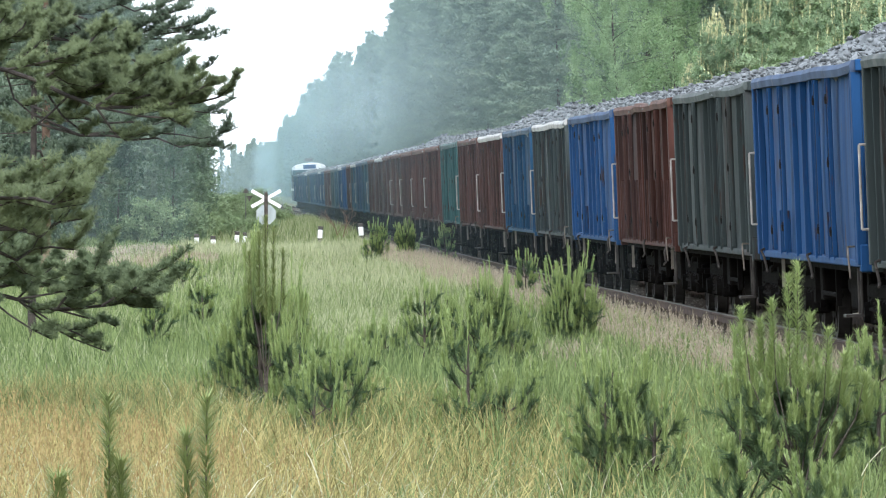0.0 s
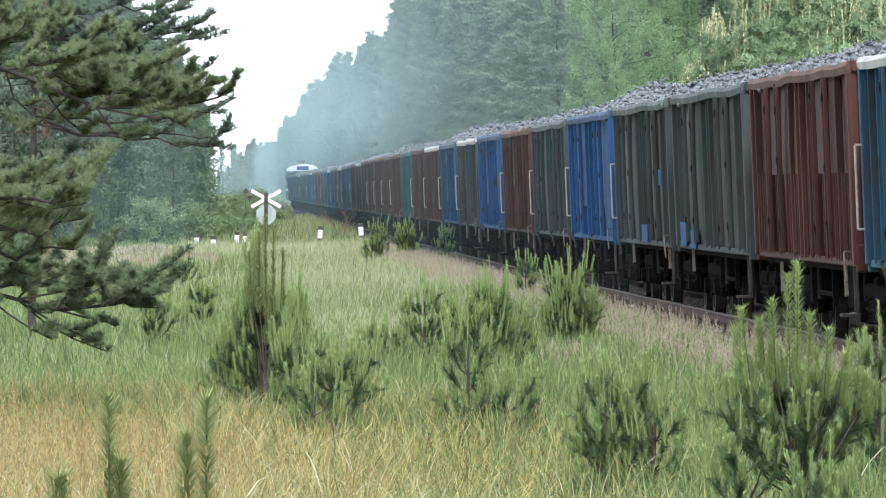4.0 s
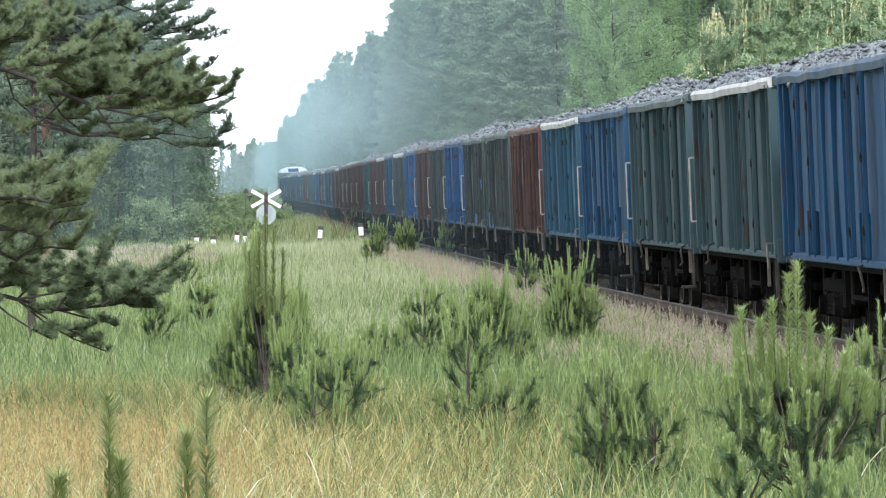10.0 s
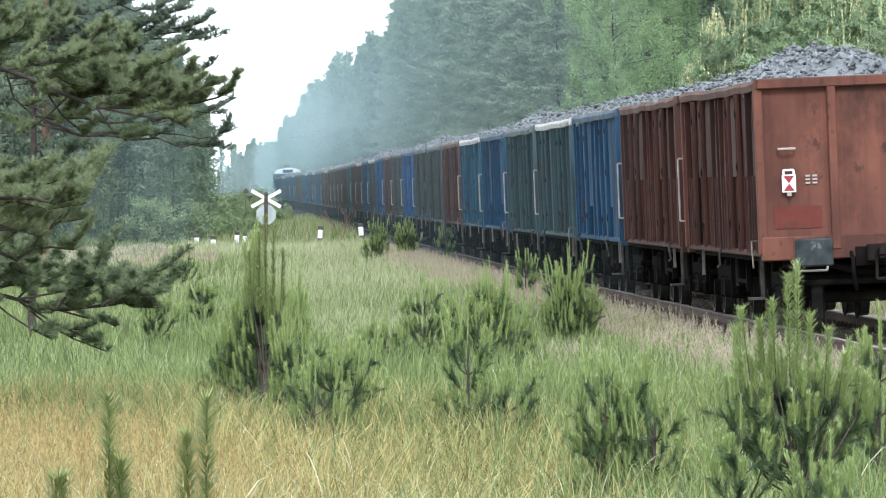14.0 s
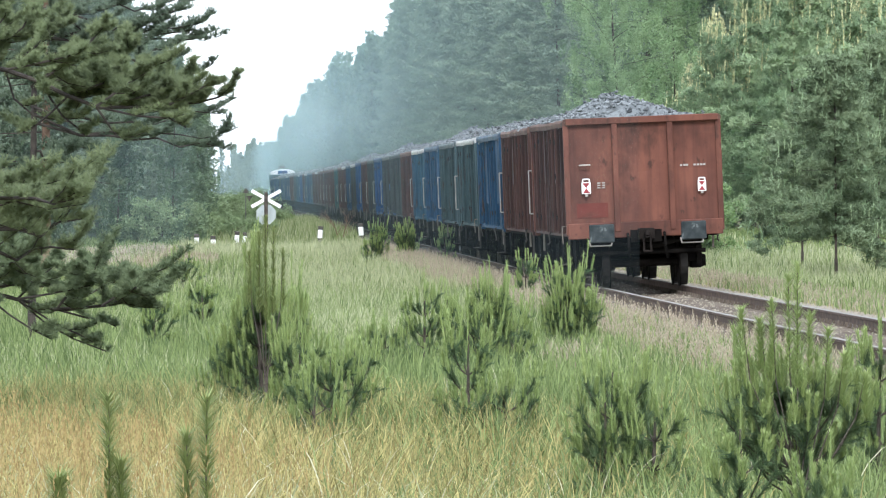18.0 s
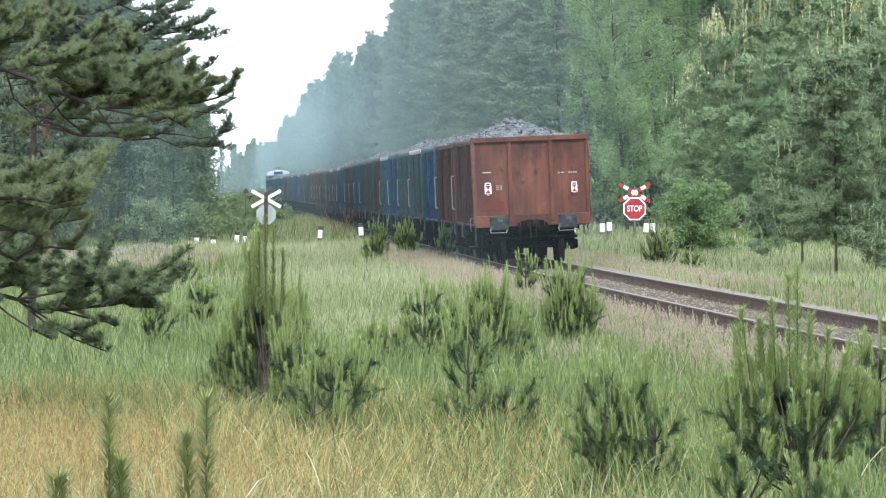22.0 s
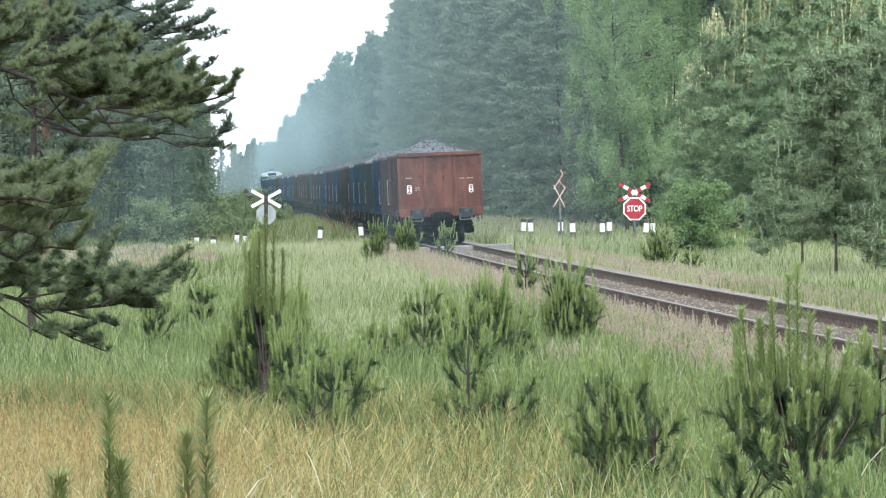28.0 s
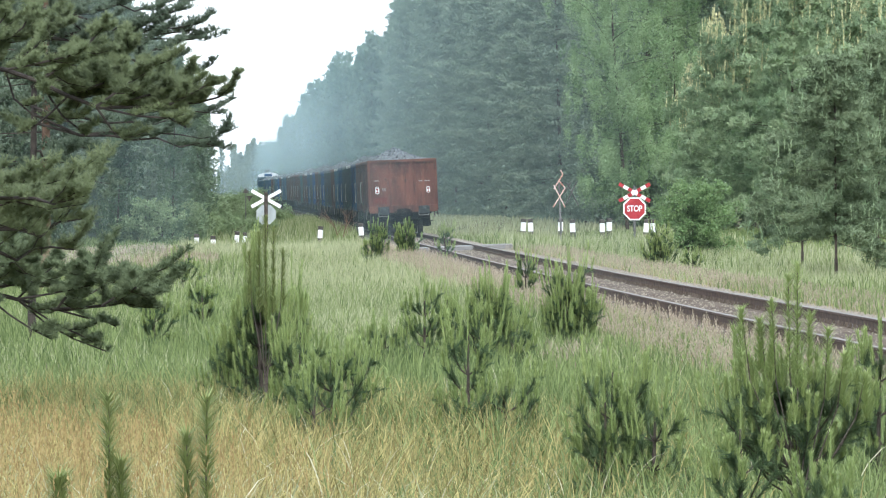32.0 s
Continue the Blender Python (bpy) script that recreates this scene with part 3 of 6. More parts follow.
def leader_pine(shoots, d, seed, needle=0.11, growth=None):
    """A young pine of which the long bristling leading shoots show above the grass. shoots: across, top, both as view shares, and length."""
    r = random.Random(seed)
    x0 = sum(s[0] for s in shoots) / len(shoots)
    bx, gz = (x0 - 784.0) / 12171.6 * d, None
    gz = float(ground_z(bx, d))
    w = Wood()
    segs = []
    for px, py, ln in shoots:
        tx, tz = (px - 784.0) / 12171.6 * d - bx, 1.8668 - (py - 337.14) / 12171.6 * d - gz
        w.limb([(tx * 0.02, 0, -0.05), (tx * 0.1, 0, max(0.06, (tz - ln) * 0.5)), (tx * 0.85, 0.02, max(0.1, tz - ln)), (tx, 0, tz)], 0.0055, 0.003, 6)
        k = max(6, int(ln / 0.08))
        for i in range(k):
            f0, f1 = i / k, (i + 1) / k
            segs.append(((tx, 0, tz - ln + ln * f0), (tx, 0, tz - ln + ln * f1)))
    w.needles(segs, 70, needle, 0.0065, 0.85, True, 0.006)
    tops = [((s[0] - 784.0) / 12171.6 * d - bx, 1.8668 - (s[1] - 337.14) / 12171.6 * d - gz) for s in shoots]
    w.needles([((a, 0, b - 0.05), (a, 0, b)) for a, b in tops], 60, 0.035, 0.004, 2.5, True, 0.003)
    low = [((tx * 0.3, 0, 0.1), (tx * 0.8 + r.uniform(-0.2, 0.2), r.uniform(-0.2, 0.2), 0.45)) for tx, _ in tops for _ in range(4)]
    w.needles(low, 60, 0.07, 0.005, 0.7)
    t = thing("young_pine", "young pine with long bristling leading shoots in the near grass", "tree", pose(bx, d, gz), group="young pines in the meadow")
    part("trunk", w.g.mesh("young_pine_stem", M_bark), t, "thin brown stem")
    part("foliage", tri_mesh("young_pine_foliage", *Wood.join(w.old), M_needle), t, "blue-green older needles")
    part("new_growth", tri_mesh("young_pine_growth", *Wood.join(w.fresh), growth or M_leader), t, "bristling green leading shoots")
    return t


M_leader = mat("leading_shoot_needles", (0.13, 0.18, 0.05), (0.37, 0.41, 0.17), 3.0, 0.55, vary=0.7, translucent=0.3)


def at_pixel_ray(px, dist):
    """The place across at a distance along the view, for a share of the view's width."""
    return (px - 784.0) / 12171.6 * dist


def plant(ob, x, y, turn=0.0, s=1.0, sink=0.0):
    z = float(ground_z(x, y)) - sink
    ob.matrix_basis = pose(x, y, z, 0, 0, turn) @ Matrix.Scale(s, 4)
    return ob


def put_pine(px, dist, h, spread, seed, **kw):
    return plant(young_pine(h, spread, seed, **kw), at_pixel_ray(px, dist), dist, seed * 40)


put_pine(468, 60, 1.6, 0.44, 1, candle=0.34, sheaf=24, dens=1.2, whorls=[(0.1, 0.65), (0.25, 0.75), (0.38, 0.6), (0.5, 0.42), (0.62, 0.22)])
put_pine(500, 60.6, 1.3, 0.2, 31, candle=0.34, sheaf=5, whorls=[(0.3, 1.0), (0.5, 0.9), (0.7, 0.5)])
put_pine(438, 60.3, 1.12, 0.2, 36, candle=0.3, sheaf=4, whorls=[(0.3, 1.0), (0.5, 0.9), (0.75, 0.5)])
put_pine(530, 58, 0.98, 0.34, 33, candle=0.32)
put_pine(408, 62, 0.84, 0.36, 34, stems=2)
put_pine(624, 58, 0.82, 0.32, 35)
put_pine(592, 55, 0.86, 0.36, 2)
put_pine(552, 54, 0.62, 0.34, 4)
put_pine(752, 82, 1.0, 0.4, 5)
put_pine(786, 86, 0.9, 0.3, 37)
put_pine(866, 80, 1.1, 0.48, 6, stems=3, candle=0.32)
put_pine(905, 82, 0.8, 0.34, 38)
put_pine(1012, 92, 1.16, 0.42, 7, stems=5, candle=0.34)
put_pine(828, 56, 0.96, 0.44, 8, stems=2)
put_pine(1085, 47, 0.95, 0.36, 9, stems=3)
put_pine(1402, 39, 1.1, 0.42, 10, candle=0.26, dens=1.5, whorls=[(0.42, 0.75), (0.48, 0.9), (0.56, 0.95), (0.66, 0.7), (0.8, 0.35)])
put_pine(1312, 38.6, 0.88, 0.24, 11, dens=0.9, candle=0.2, arms=4, whorls=[(0.5, 0.9), (0.7, 0.5)])
put_pine(1470, 37, 0.72, 0.36, 12, dens=1.3, candle=0.2)
put_pine(1552, 47, 1.15, 0.32, 13, stems=2)
put_pine(672, 205, 1.15, 0.5, 18, dens=0.6, stems=2, needle_w=0.01)
put_pine(715, 205, 1.05, 0.5, 19, dens=0.6, stems=2, needle_w=0.01)
put_pine(788, 200, 1.0, 0.4, 20, dens=0.6, needle_w=0.01)
put_pine(930, 125, 0.8, 0.35, 21, dens=0.7, needle_w=0.008)
put_pine(360, 108, 0.75, 0.35, 22, dens=0.7, needle_w=0.008)
put_pine(275, 94, 0.8, 0.4, 23, dens=0.7, needle_w=0.008)
put_pine(322, 150, 0.7, 0.5, 24, dens=0.6, needle_w=0.01)
put_pine(680, 84, 0.5, 0.3, 25)
put_pine(1166, 186, 1.15, 0.5, 26, dens=0.6, stems=3, needle_w=0.008)
put_pine(1225, 180, 0.55, 0.3, 27, dens=0.6, needle_w=0.01)


leader_pine([(192, 702, 0.5), (214, 818, 0.25)], 27, 1)
leader_pine([(330, 770, 0.35), (366, 706, 0.5)], 27.5, 2)
leader_pine([(104, 846, 0.2)], 26.5, 3)
leader_pine([(1411, 468, 0.7), (1395, 488, 0.55), (1433, 556, 0.4), (1366, 534, 0.45), (1312, 548, 0.4), (1345, 566, 0.3), (1466, 584, 0.4), (1494, 628, 0.3), (1532, 662, 0.25)], 38.7, 4, 0.07, M_needle_new)
leader_pine([(470, 384, 0.9), (458, 412, 0.7), (484, 404, 0.75), (501, 442, 0.5), (441, 446, 0.45)], 59.7, 5, 0.07)


def pads(r, c, d, per, rad, flat, needle, thin):
    """Pads of foliage at c: overlapping sprays of needles, laid like shingles over flattened rounded clumps."""
    n = len(c)
    u = r.normal(0, 1, (n, per, 3))
    u[..., 2] = np.where(r.uniform(0, 1, (n, per)) < 0.6, np.abs(u[..., 2]), u[..., 2])
    u /= np.linalg.norm(u, axis=2, keepdims=True)
    s = rad * r.uniform(0.65, 1.35, (n, 1, 1))
    pos = c[:, None] + u * s * r.uniform(0.6, 1.0, (n, per, 1)) * (1, 1, flat)
    nrm = u * (1, 1, 1 / flat) + r.normal(0, 0.45, (n, per, 3))
    nrm /= np.linalg.norm(nrm, axis=2, keepdims=True)
    out = d / (np.linalg.norm(d, axis=1, keepdims=True) + 1e-9)
    tan = out[:, None] * 0.5 + u * 0.35 + (0, 0, 0.25) + r.normal(0, 0.6, (n, per, 3))
    tan -= 0.75 * nrm * np.sum(tan * nrm, 2, keepdims=True)
    tan /= np.linalg.norm(tan, axis=2, keepdims=True) + 1e-9
    side = np.cross(nrm, tan)
    side /= np.linalg.norm(side, axis=2, keepdims=True) + 1e-9
    ln = needle * r.uniform(0.6, 1.4, (n, per, 1))
    return np.stack([pos - side * ln * thin, pos + side * ln * thin, pos + tan * ln], 2).reshape(-1, 3)


def forest_pine(h, crown_from, spread, seed, tris, name="pine_tree", material=None, tips=0, droop=0.0, trunk_mat=None, tuft=0.0, thin=0.12, per_limb=7, shoots=0, clump=0.0, limbs=4.2, limb_r=1.0, flat=0.6, tip_len=0.5):
    """A tall pine: bare lower trunk, whorls of limbs and many tufts of needles."""
    r = np.random.default_rng(seed)
    g, gl = Geo(), Geo()
    lean = r.normal(0, 0.012, 2)
    pt = lambda z: (lean[0] * z, lean[1] * z, z)
    rad = (0.0085 * h + 0.03) * min(1.0, 0.2 + limb_r)
    zs = np.linspace(-0.3, h, 7)
    for a, b in zip(zs, zs[1:]):
        g.tube(pt(a), pt(b), rad * (1 - 0.9 * max(a, 0) / h), rad * (1 - 0.9 * b / h) + 0.01, 8, caps=False)
    nl = int((h - crown_from) * limbs) + 6
    tuft_c, tuft_d = [], []
    per = max(4, tris // (nl * per_limb))
    for i in range(nl):
        t = (i + r.uniform(0, 1)) / nl
        z = crown_from + (h - crown_from) * t
        ln = spread * (1.02 - t) ** 0.62 * r.uniform(0.6, 1.15) * (0.75 + 0.25 * min(1, t * 5))
        a = i * 2.399 + r.uniform(-0.5, 0.5)
        up = -0.12 + 0.75 * t - droop + r.uniform(-0.12, 0.12)
        d = np.array([np.cos(a), np.sin(a), up])
        s0 = np.array(pt(z))
        e = s0 + d * ln
        gl.tube(tuple(s0), tuple(e), (0.018 + 0.014 * ln) * limb_r, 0.008 * limb_r, 4, caps=False)
        m = per_limb
        for k in range(2):
            a2 = a + r.uniform(-0.8, 0.8)
            tuft_c.append(s0 + np.array([np.cos(a2), np.sin(a2), 0.0]) * r.uniform(0.12, 0.4) + np.array([0, 0, r.normal(0, 0.2)]))
            tuft_d.append(d * 0.6 + np.array([0, 0, 0.55]))
        for k in range(m):
            q = r.uniform(0.1, 1.05) ** 0.75
            side = np.array([-d[1], d[0], 0]) * r.normal(0, 0.25) * ln
            c = s0 + d * ln * q + side * q + np.array([0, 0, r.normal(0.06, 0.14)])
            tuft_c.append(c)
            tuft_d.append(d * 0.6 + side / max(ln, 0.1) + np.array([0, 0, 0.55]))
    c, d = np.array(tuft_c), np.array(tuft_d)
    n = len(c)
    v = pads(r, c, d, per, clump or 0.3, flat, tuft or 0.3, thin)
    t = thing(name, "tall pine at the edge of the forest", "tree", group="forest trees")
    part("trunk", g.mesh("pine_trunk", trunk_mat or M_bark), t, "brown trunk")
    tagged(part("limbs", gl.mesh("pine_limbs", M_bark), t, "thin brown limbs"), kind="stuff")
    part("crown", tri_mesh("pine_crown", v, np.arange(len(v)).reshape(-1, 3), material or M_needle_forest), t, "dark green needle crown")
    if shoots:
        # upright new shoots over the outside of the crown
        out = np.hypot(c[:, 0], c[:, 1]) + r.normal(0, 0.25, n) + 0.12 * c[:, 2]
        pick = np.argsort(-out)[: min(shoots, n)]
        a = c[pick] + r.normal(0, 0.2, (len(pick), 3))
        b = a + np.stack([r.normal(0, 0.06, len(pick)), r.normal(0, 0.06, len(pick)), r.uniform(0.25, 0.45, len(pick))], -1)
        part("new_shoot_growth", tri_mesh("pine_upper_shoots", *needles_on(a, b, 20, 0.11, 0.022, 1.6), M_needle_bright), t, "upright light-green shoots")
    if tips:
        pick = np.argsort(-(c[:, 2] + r.normal(0, 0.9, n)))[:tips]
        a = c[pick] + r.normal(0, 0.15, (len(pick), 3))
        b = a + np.stack([r.normal(0, 0.05, len(pick)), r.normal(0, 0.05, len(pick)), r.uniform(0.6, 1.2, len(pick)) * tip_len], -1)
        part("new_growth", tri_mesh("pine_shoots", *needles_on(a, b, 18, 0.13, 0.045, 1.8), M_tip), t, "pale yellow-green shoot tips")
    return t


def leafy_tree(h, crown_from, spread, seed, leaves, leaf, name, label, category, leaf_mat, trunk_mat, weep=0.0, stems=1, tight=1.0, group="forest trees"):
    """A broadleaved tree or bush: stems, branches and many small leaves in hanging sprays."""
    r = np.random.default_rng(seed)
    g = Geo()
    cs = []
    for st in range(stems):
        b = np.array([0.0, 0.0]) if st == 0 else r.normal(0, 0.18 * spread, 2)
        tip = b + r.normal(0, 0.06 * h, 2)
        pts = [(b[0] + (tip[0] - b[0]) * t, b[1] + (tip[1] - b[1]) * t, h * t - 0.2 * (1 - t)) for t in (0, 0.3, 0.6, 0.97)]
        for i in range(3):
            rr = 0.0045 * h + 0.01
            g.tube(pts[i], pts[i + 1], rr * (1 - 0.3 * i), rr * (0.7 - 0.3 * i) + 0.006, 7, caps=False)
        nb = int(18 + 3 * h) if stems == 1 else 10
        for i in range(nb):
            t = (i + r.uniform(0, 1)) / nb
            z = crown_from + (h - crown_from) * t
            f = z / h
            s0 = np.array([b[0] + (tip[0] - b[0]) * f, b[1] + (tip[1] - b[1]) * f, z])
            a = i * 2.399 + r.uniform(-0.4, 0.4)
            ln = spread * (math.sin(math.pi * (0.16 + 0.8 * t)) ** 0.7) * r.uniform(0.65, 1.15)
            e = s0 + np.array([np.cos(a) * ln, np.sin(a) * ln, ln * r.uniform(0.1, 0.6)])
            g.tube(tuple(s0), tuple(e), 0.008 + 0.003 * ln, 0.005, 4, caps=False)
            for k in range(9):
                q = r.uniform(0.06, 1.05)
                cs.append(s0 + (e - s0) * q + r.normal(0, 0.11 * spread * tight, 3))
    c = np.array(cs)
    per = max(3, leaves // len(c))
    n = len(c)
    root = c[:, None] + r.normal(0, 0.06 * spread * tight, (n, per, 3)) * (1, 1, 0.8)
    if weep:
        root[..., 2] -= np.abs(r.normal(0, weep, (n, per)))
    d = r.normal(0, 1, (n, per, 3)) + (0, 0, -0.8 if weep else 0.2)
    d /= np.linalg.norm(d, axis=2, keepdims=True)
    s = np.cross(d, r.normal(0, 1, (n, per, 3)))
    s /= np.linalg.norm(s, axis=2, keepdims=True) + 1e-9
    ln = leaf * r.uniform(0.6, 1.4, (n, per, 1))
    v = np.stack([root, root + d * ln * 0.5 + s * ln * 0.36, root + d * ln, root + d * ln * 0.5 - s * ln * 0.36], 2).reshape(-1, 3)
    i = np.arange(len(v) // 4) * 4
    tri = np.concatenate([np.stack([i, i + 1, i + 2], 1), np.stack([i, i + 2, i + 3], 1)])
    t = thing(name, label, category, group=group)
    part("trunk", g.mesh(name + "_trunk", trunk_mat), t, "stem and branches")
    part("crown", tri_mesh(name + "_crown", v, tri, leaf_mat), t, "crown of small leaves")
    return t


def forest():
    # kinds of tall pine, each built once
    near = [forest_pine(17 + i, 0.6, 3.2, 100 + i, 42000, material=M_needle_forest, droop=0.16, tuft=0.2, thin=0.2, per_limb=9, clump=0.36, flat=0.42, limbs=3.4, limb_r=0.5) for i in range(4)]
    young = [forest_pine(8.2 + 0.7 * i, 0.5, 2.4, 200 + i, 46000, material=M_needle_bright, tips=210, tip_len=0.85, tuft=0.13, thin=0.2, per_limb=14, shoots=420, clump=0.2, limb_r=0.4, flat=0.8) for i in range(3)]
    far = [forest_pine(20.5 + 0.9 * i, 1.0, 3.4, 300 + i, 1700, droop=0.1, tuft=0.6, thin=0.3, per_limb=3, clump=0.7, flat=0.5, limbs=2.2) for i in range(4)]
    back = [forest_pine(18 + i, 3.0, 3.0, 400 + i, 9000, droop=0.1, tuft=0.35, thin=0.22, clump=0.5, flat=0.5, limb_r=0.5) for i in range(2)]
    gathered = []
    distant = mat("distant_needles", (0.05, 0.085, 0.065), (0.24, 0.3, 0.215), 0.22, 0.8, vary=0.5, spec=0.05, translucent=0.2, stretch=(1, 0.035, 1))
    r = random.Random(5)
    used = set()

    def stand(kinds, x, y, s):
        k = r.choice(kinds)
        m = pose(x, y, float(ground_z(x, y)) - 0.1, 0, 0, r.uniform(0, 360)) @ Matrix.Scale(s, 4)
        if y > 850:
            gathered.append((far.index(k), np.array(m)))
        elif k.name in used:
            o = copy_thing(k, m)
            o.matrix_basis = m
        else:
            used.add(k.name)
            k.matrix_basis = m

    edge = lambda y: 22.3 - 0.033 * y
    for px in range(1190, 1640, 36):
        d = 362 + r.uniform(-10, 14)
        stand(back, (px - 784.0) / 12171.6 * d, d, r.uniform(0.85, 1.0))
    # young bright pines and tall ones behind them, right of the line
    for px, y, sc in ((1268, 306, 1.0), (1330, 300, 1.22), (1398, 296, 1.34), (1455, 304, 1.45), (1515, 292, 1.3), (1570, 286, 1.3), (1222, 318, 0.86), (1610, 270, 1.2), (1420, 330, 1.7), (1330, 335, 1.55), (1500, 325, 1.7), (1580, 315, 1.6)):
        stand(young, (px - 784.0) / 12171.6 * y, y, sc)
    y = 345.0
    while y < 560:
        stand(near, edge(y) + r.uniform(-1.3, 1.3), y, r.uniform(0.85, 1.15))
        stand(back, edge(y) + 4 + r.uniform(-1.2, 1.2), min(y + 2, 559), r.uniform(0.95, 1.25))
        y += r.uniform(6.5, 9)
    while y < 850:
        stand(near, edge(y) + r.uniform(-2.2, 2.2), y, r.uniform(1.0, 1.15) + 0.17 * (y - 560) / 290)
        stand(back, edge(y) + 4 + r.uniform(-1.5, 1.5), min(y + 3, 849), r.uniform(1.05, 1.18) + 0.1 * (y - 560) / 290)
        y += r.uniform(6, 8)
    y = 856.0
    while y < 2300:
        stand(far, edge(y) + 1.0 + 1.6 * math.sin(y / 31) + 1.2 * math.sin(y / 11.3) + r.uniform(-1.0, 1.0), y, r.uniform(0.98, 1.12) + 0.06 * math.sin(y / 19))
        stand(far, edge(y) + 4.5 + r.uniform(-1.5, 1.5), y + 4, r.uniform(1.0, 1.15))
        y += 6 + (y - 560) * 0.008
    # the forest left of the line
    edge_l = lambda y: -9.0 - 0.033 * y
    y = 262.0
    while y < 555:
        stand(near, edge_l(y) + r.uniform(-1.5, 1.0), y, r.uniform(0.8, 1.1))
        if y < 420:
            stand(back, edge_l(y) - 4 + r.uniform(-1.5, 1.5), y + 3, r.uniform(0.9, 1.2))
        y += r.uniform(7, 10)
    while y < 845:
        stand(back, edge_l(y) + r.uniform(-2, 2), y, r.uniform(0.75, 1.0))
        y += 8
    y = 856.0
    while y < 2300:
        stand(far, edge_l(y) + r.uniform(-2, 2), y, r.uniform(0.75, 1.0))
        stand(far, edge_l(y) - 5 + r.uniform(-2, 2), y + 3, r.uniform(0.85, 1.15))
        y += 8 + (y - 560) * 0.011
    for px, d in ((285, 380), (308, 450), (322, 540), (240, 335), (180, 318), (120, 300), (262, 410), (60, 285), (210, 345), (330, 300), (352, 335), (300, 290), (365, 400), (347, 325), (312, 330), (272, 322), (228, 316), (180, 310), (130, 305), (90, 300), (250, 332), (325, 338)):
        stand(near, (px - 784.0) / 12171.6 * d, d, r.uniform(0.75, 0.95) if px < 225 else r.uniform(0.5, 0.58) if px < 285 else r.uniform(0.34, 0.44))
    # woods that close the ride far off
    for k in range(190):
        x = -104 + 0.35 * k if k < 130 else -200 + 3.4 * (k - 130)
        s = 0.42 + 0.5 * float(smooth(-92, -72, x)) if k < 130 else 0.9
        stand(far, x + r.uniform(-2, 2), 2750 + r.uniform(-90, 90), s * r.uniform(0.95, 1.05))
    # all the trees of the distance in one piece, trunks and crowns
    for label, which, material in (("distant pine crowns of the forest edge", "crown", distant), ("distant pine trunks of the forest edge", "trunk", M_bark)):
        vs, ts, base = [], [], 0
        kinds = []
        for f in far:
            me = [c for c in f.children if c.name.startswith(which)][0].data
            me.calc_loop_triangles()
            co, tr = np.empty(len(me.vertices) * 3, np.float32), np.empty(len(me.loop_triangles) * 3, np.int32)
            me.vertices.foreach_get("co", co)
            me.loop_triangles.foreach_get("vertices", tr)
            kinds.append((co.reshape(-1, 3), tr.reshape(-1, 3)))
        for k, m in gathered:
            co, tr = kinds[k]
            vs.append(co @ m[:3, :3].T.astype(np.float32) + m[:3, 3].astype(np.float32))
            ts.append(tr + base)
            base += len(co)
        thing("distant_wood", label, "forest", kind="stuff", me=tri_mesh("distant_wood", np.concatenate(vs), np.concatenate(ts), material))
    for f in far:
        for c in list(f.children):
            bpy.data.objects.remove(c)
        bpy.data.objects.remove(f)


forest()
birch = leafy_tree(17, 1.2, 2.7, 41, 110000, 0.07, "birch_tree", "tall birch with drooping bright-green foliage", "tree", M_leaf_birch, M_bark, weep=0.55, tight=0.62)
plant(birch, at_pixel_ray(1112, 290), 290)
plant(leafy_tree(18, 3.0, 2.6, 47, 80000, 0.08, "birch_tree", "tall birch behind the young pines", "tree", M_leaf_birch, M_bark, weep=0.55, tight=0.62), at_pixel_ray(1205, 334), 334)
plant(leafy_tree(2.2, 0.1, 1.25, 43, 22000, 0.075, "bush", "rounded green leafy bush beside the line", "bush", M_leaf_bush, M_bark, stems=7, group="bushes"), at_pixel_ray(1242, 226), 226)
for i, (px, d, h, s) in enumerate(((290, 300, 1.5, 1.0), (385, 335, 1.3, 1.2), (240, 288, 1.2, 0.9), (440, 380, 1.4, 1.1), (415, 450, 1.9, 1.6), (340, 400, 2.1, 1.5), (150, 300, 1.9, 1.2), (330, 292, 0.9, 0.8), (455, 520, 2.0, 1.6),
                                   (268, 268, 1.7, 1.1), (312, 272, 1.4, 1.0), (350, 282, 1.6, 1.1), (392, 290, 1.0, 1.0), (425, 300, 0.9, 0.9), (455, 318, 0.8, 0.8), (405, 350, 1.9, 1.2), (370, 312, 1.9, 1.1), (478, 420, 1.2, 1.2))):
    plant(leafy_tree(h, 0.12, s, 60 + i, 6500, 0.085, "bush", "light-green bush at the far side of the meadow", "bush", M_leaf_far, M_bark, stems=4, group="bushes"), at_pixel_ray(px, d), d, 37 * i)
for px, d, h in ((1480, 172, 5.4), (1552, 180, 6.0), (1420, 196, 4.6)):
    plant(forest_pine(h, 0.95, 2.3, 88 + d, 44000, material=M_needle_olive, droop=0.12, tuft=0.11, thin=0.16, per_limb=17, shoots=160, clump=0.2, flat=0.6, limbs=5.0, limb_r=0.3), at_pixel_ray(px, d), d)
M_darkbark = mat("dark_pine_bark", (0.022, 0.018, 0.016), (0.06, 0.05, 0.042), 8.0, 0.9, bump=0.6)
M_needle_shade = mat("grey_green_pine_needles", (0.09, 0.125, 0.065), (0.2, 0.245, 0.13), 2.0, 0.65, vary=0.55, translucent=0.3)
M_needle_hazy = mat("greyish_pine_needles", (0.075, 0.11, 0.075), (0.18, 0.22, 0.15), 2.0, 0.65, vary=0.55, translucent=0.35)


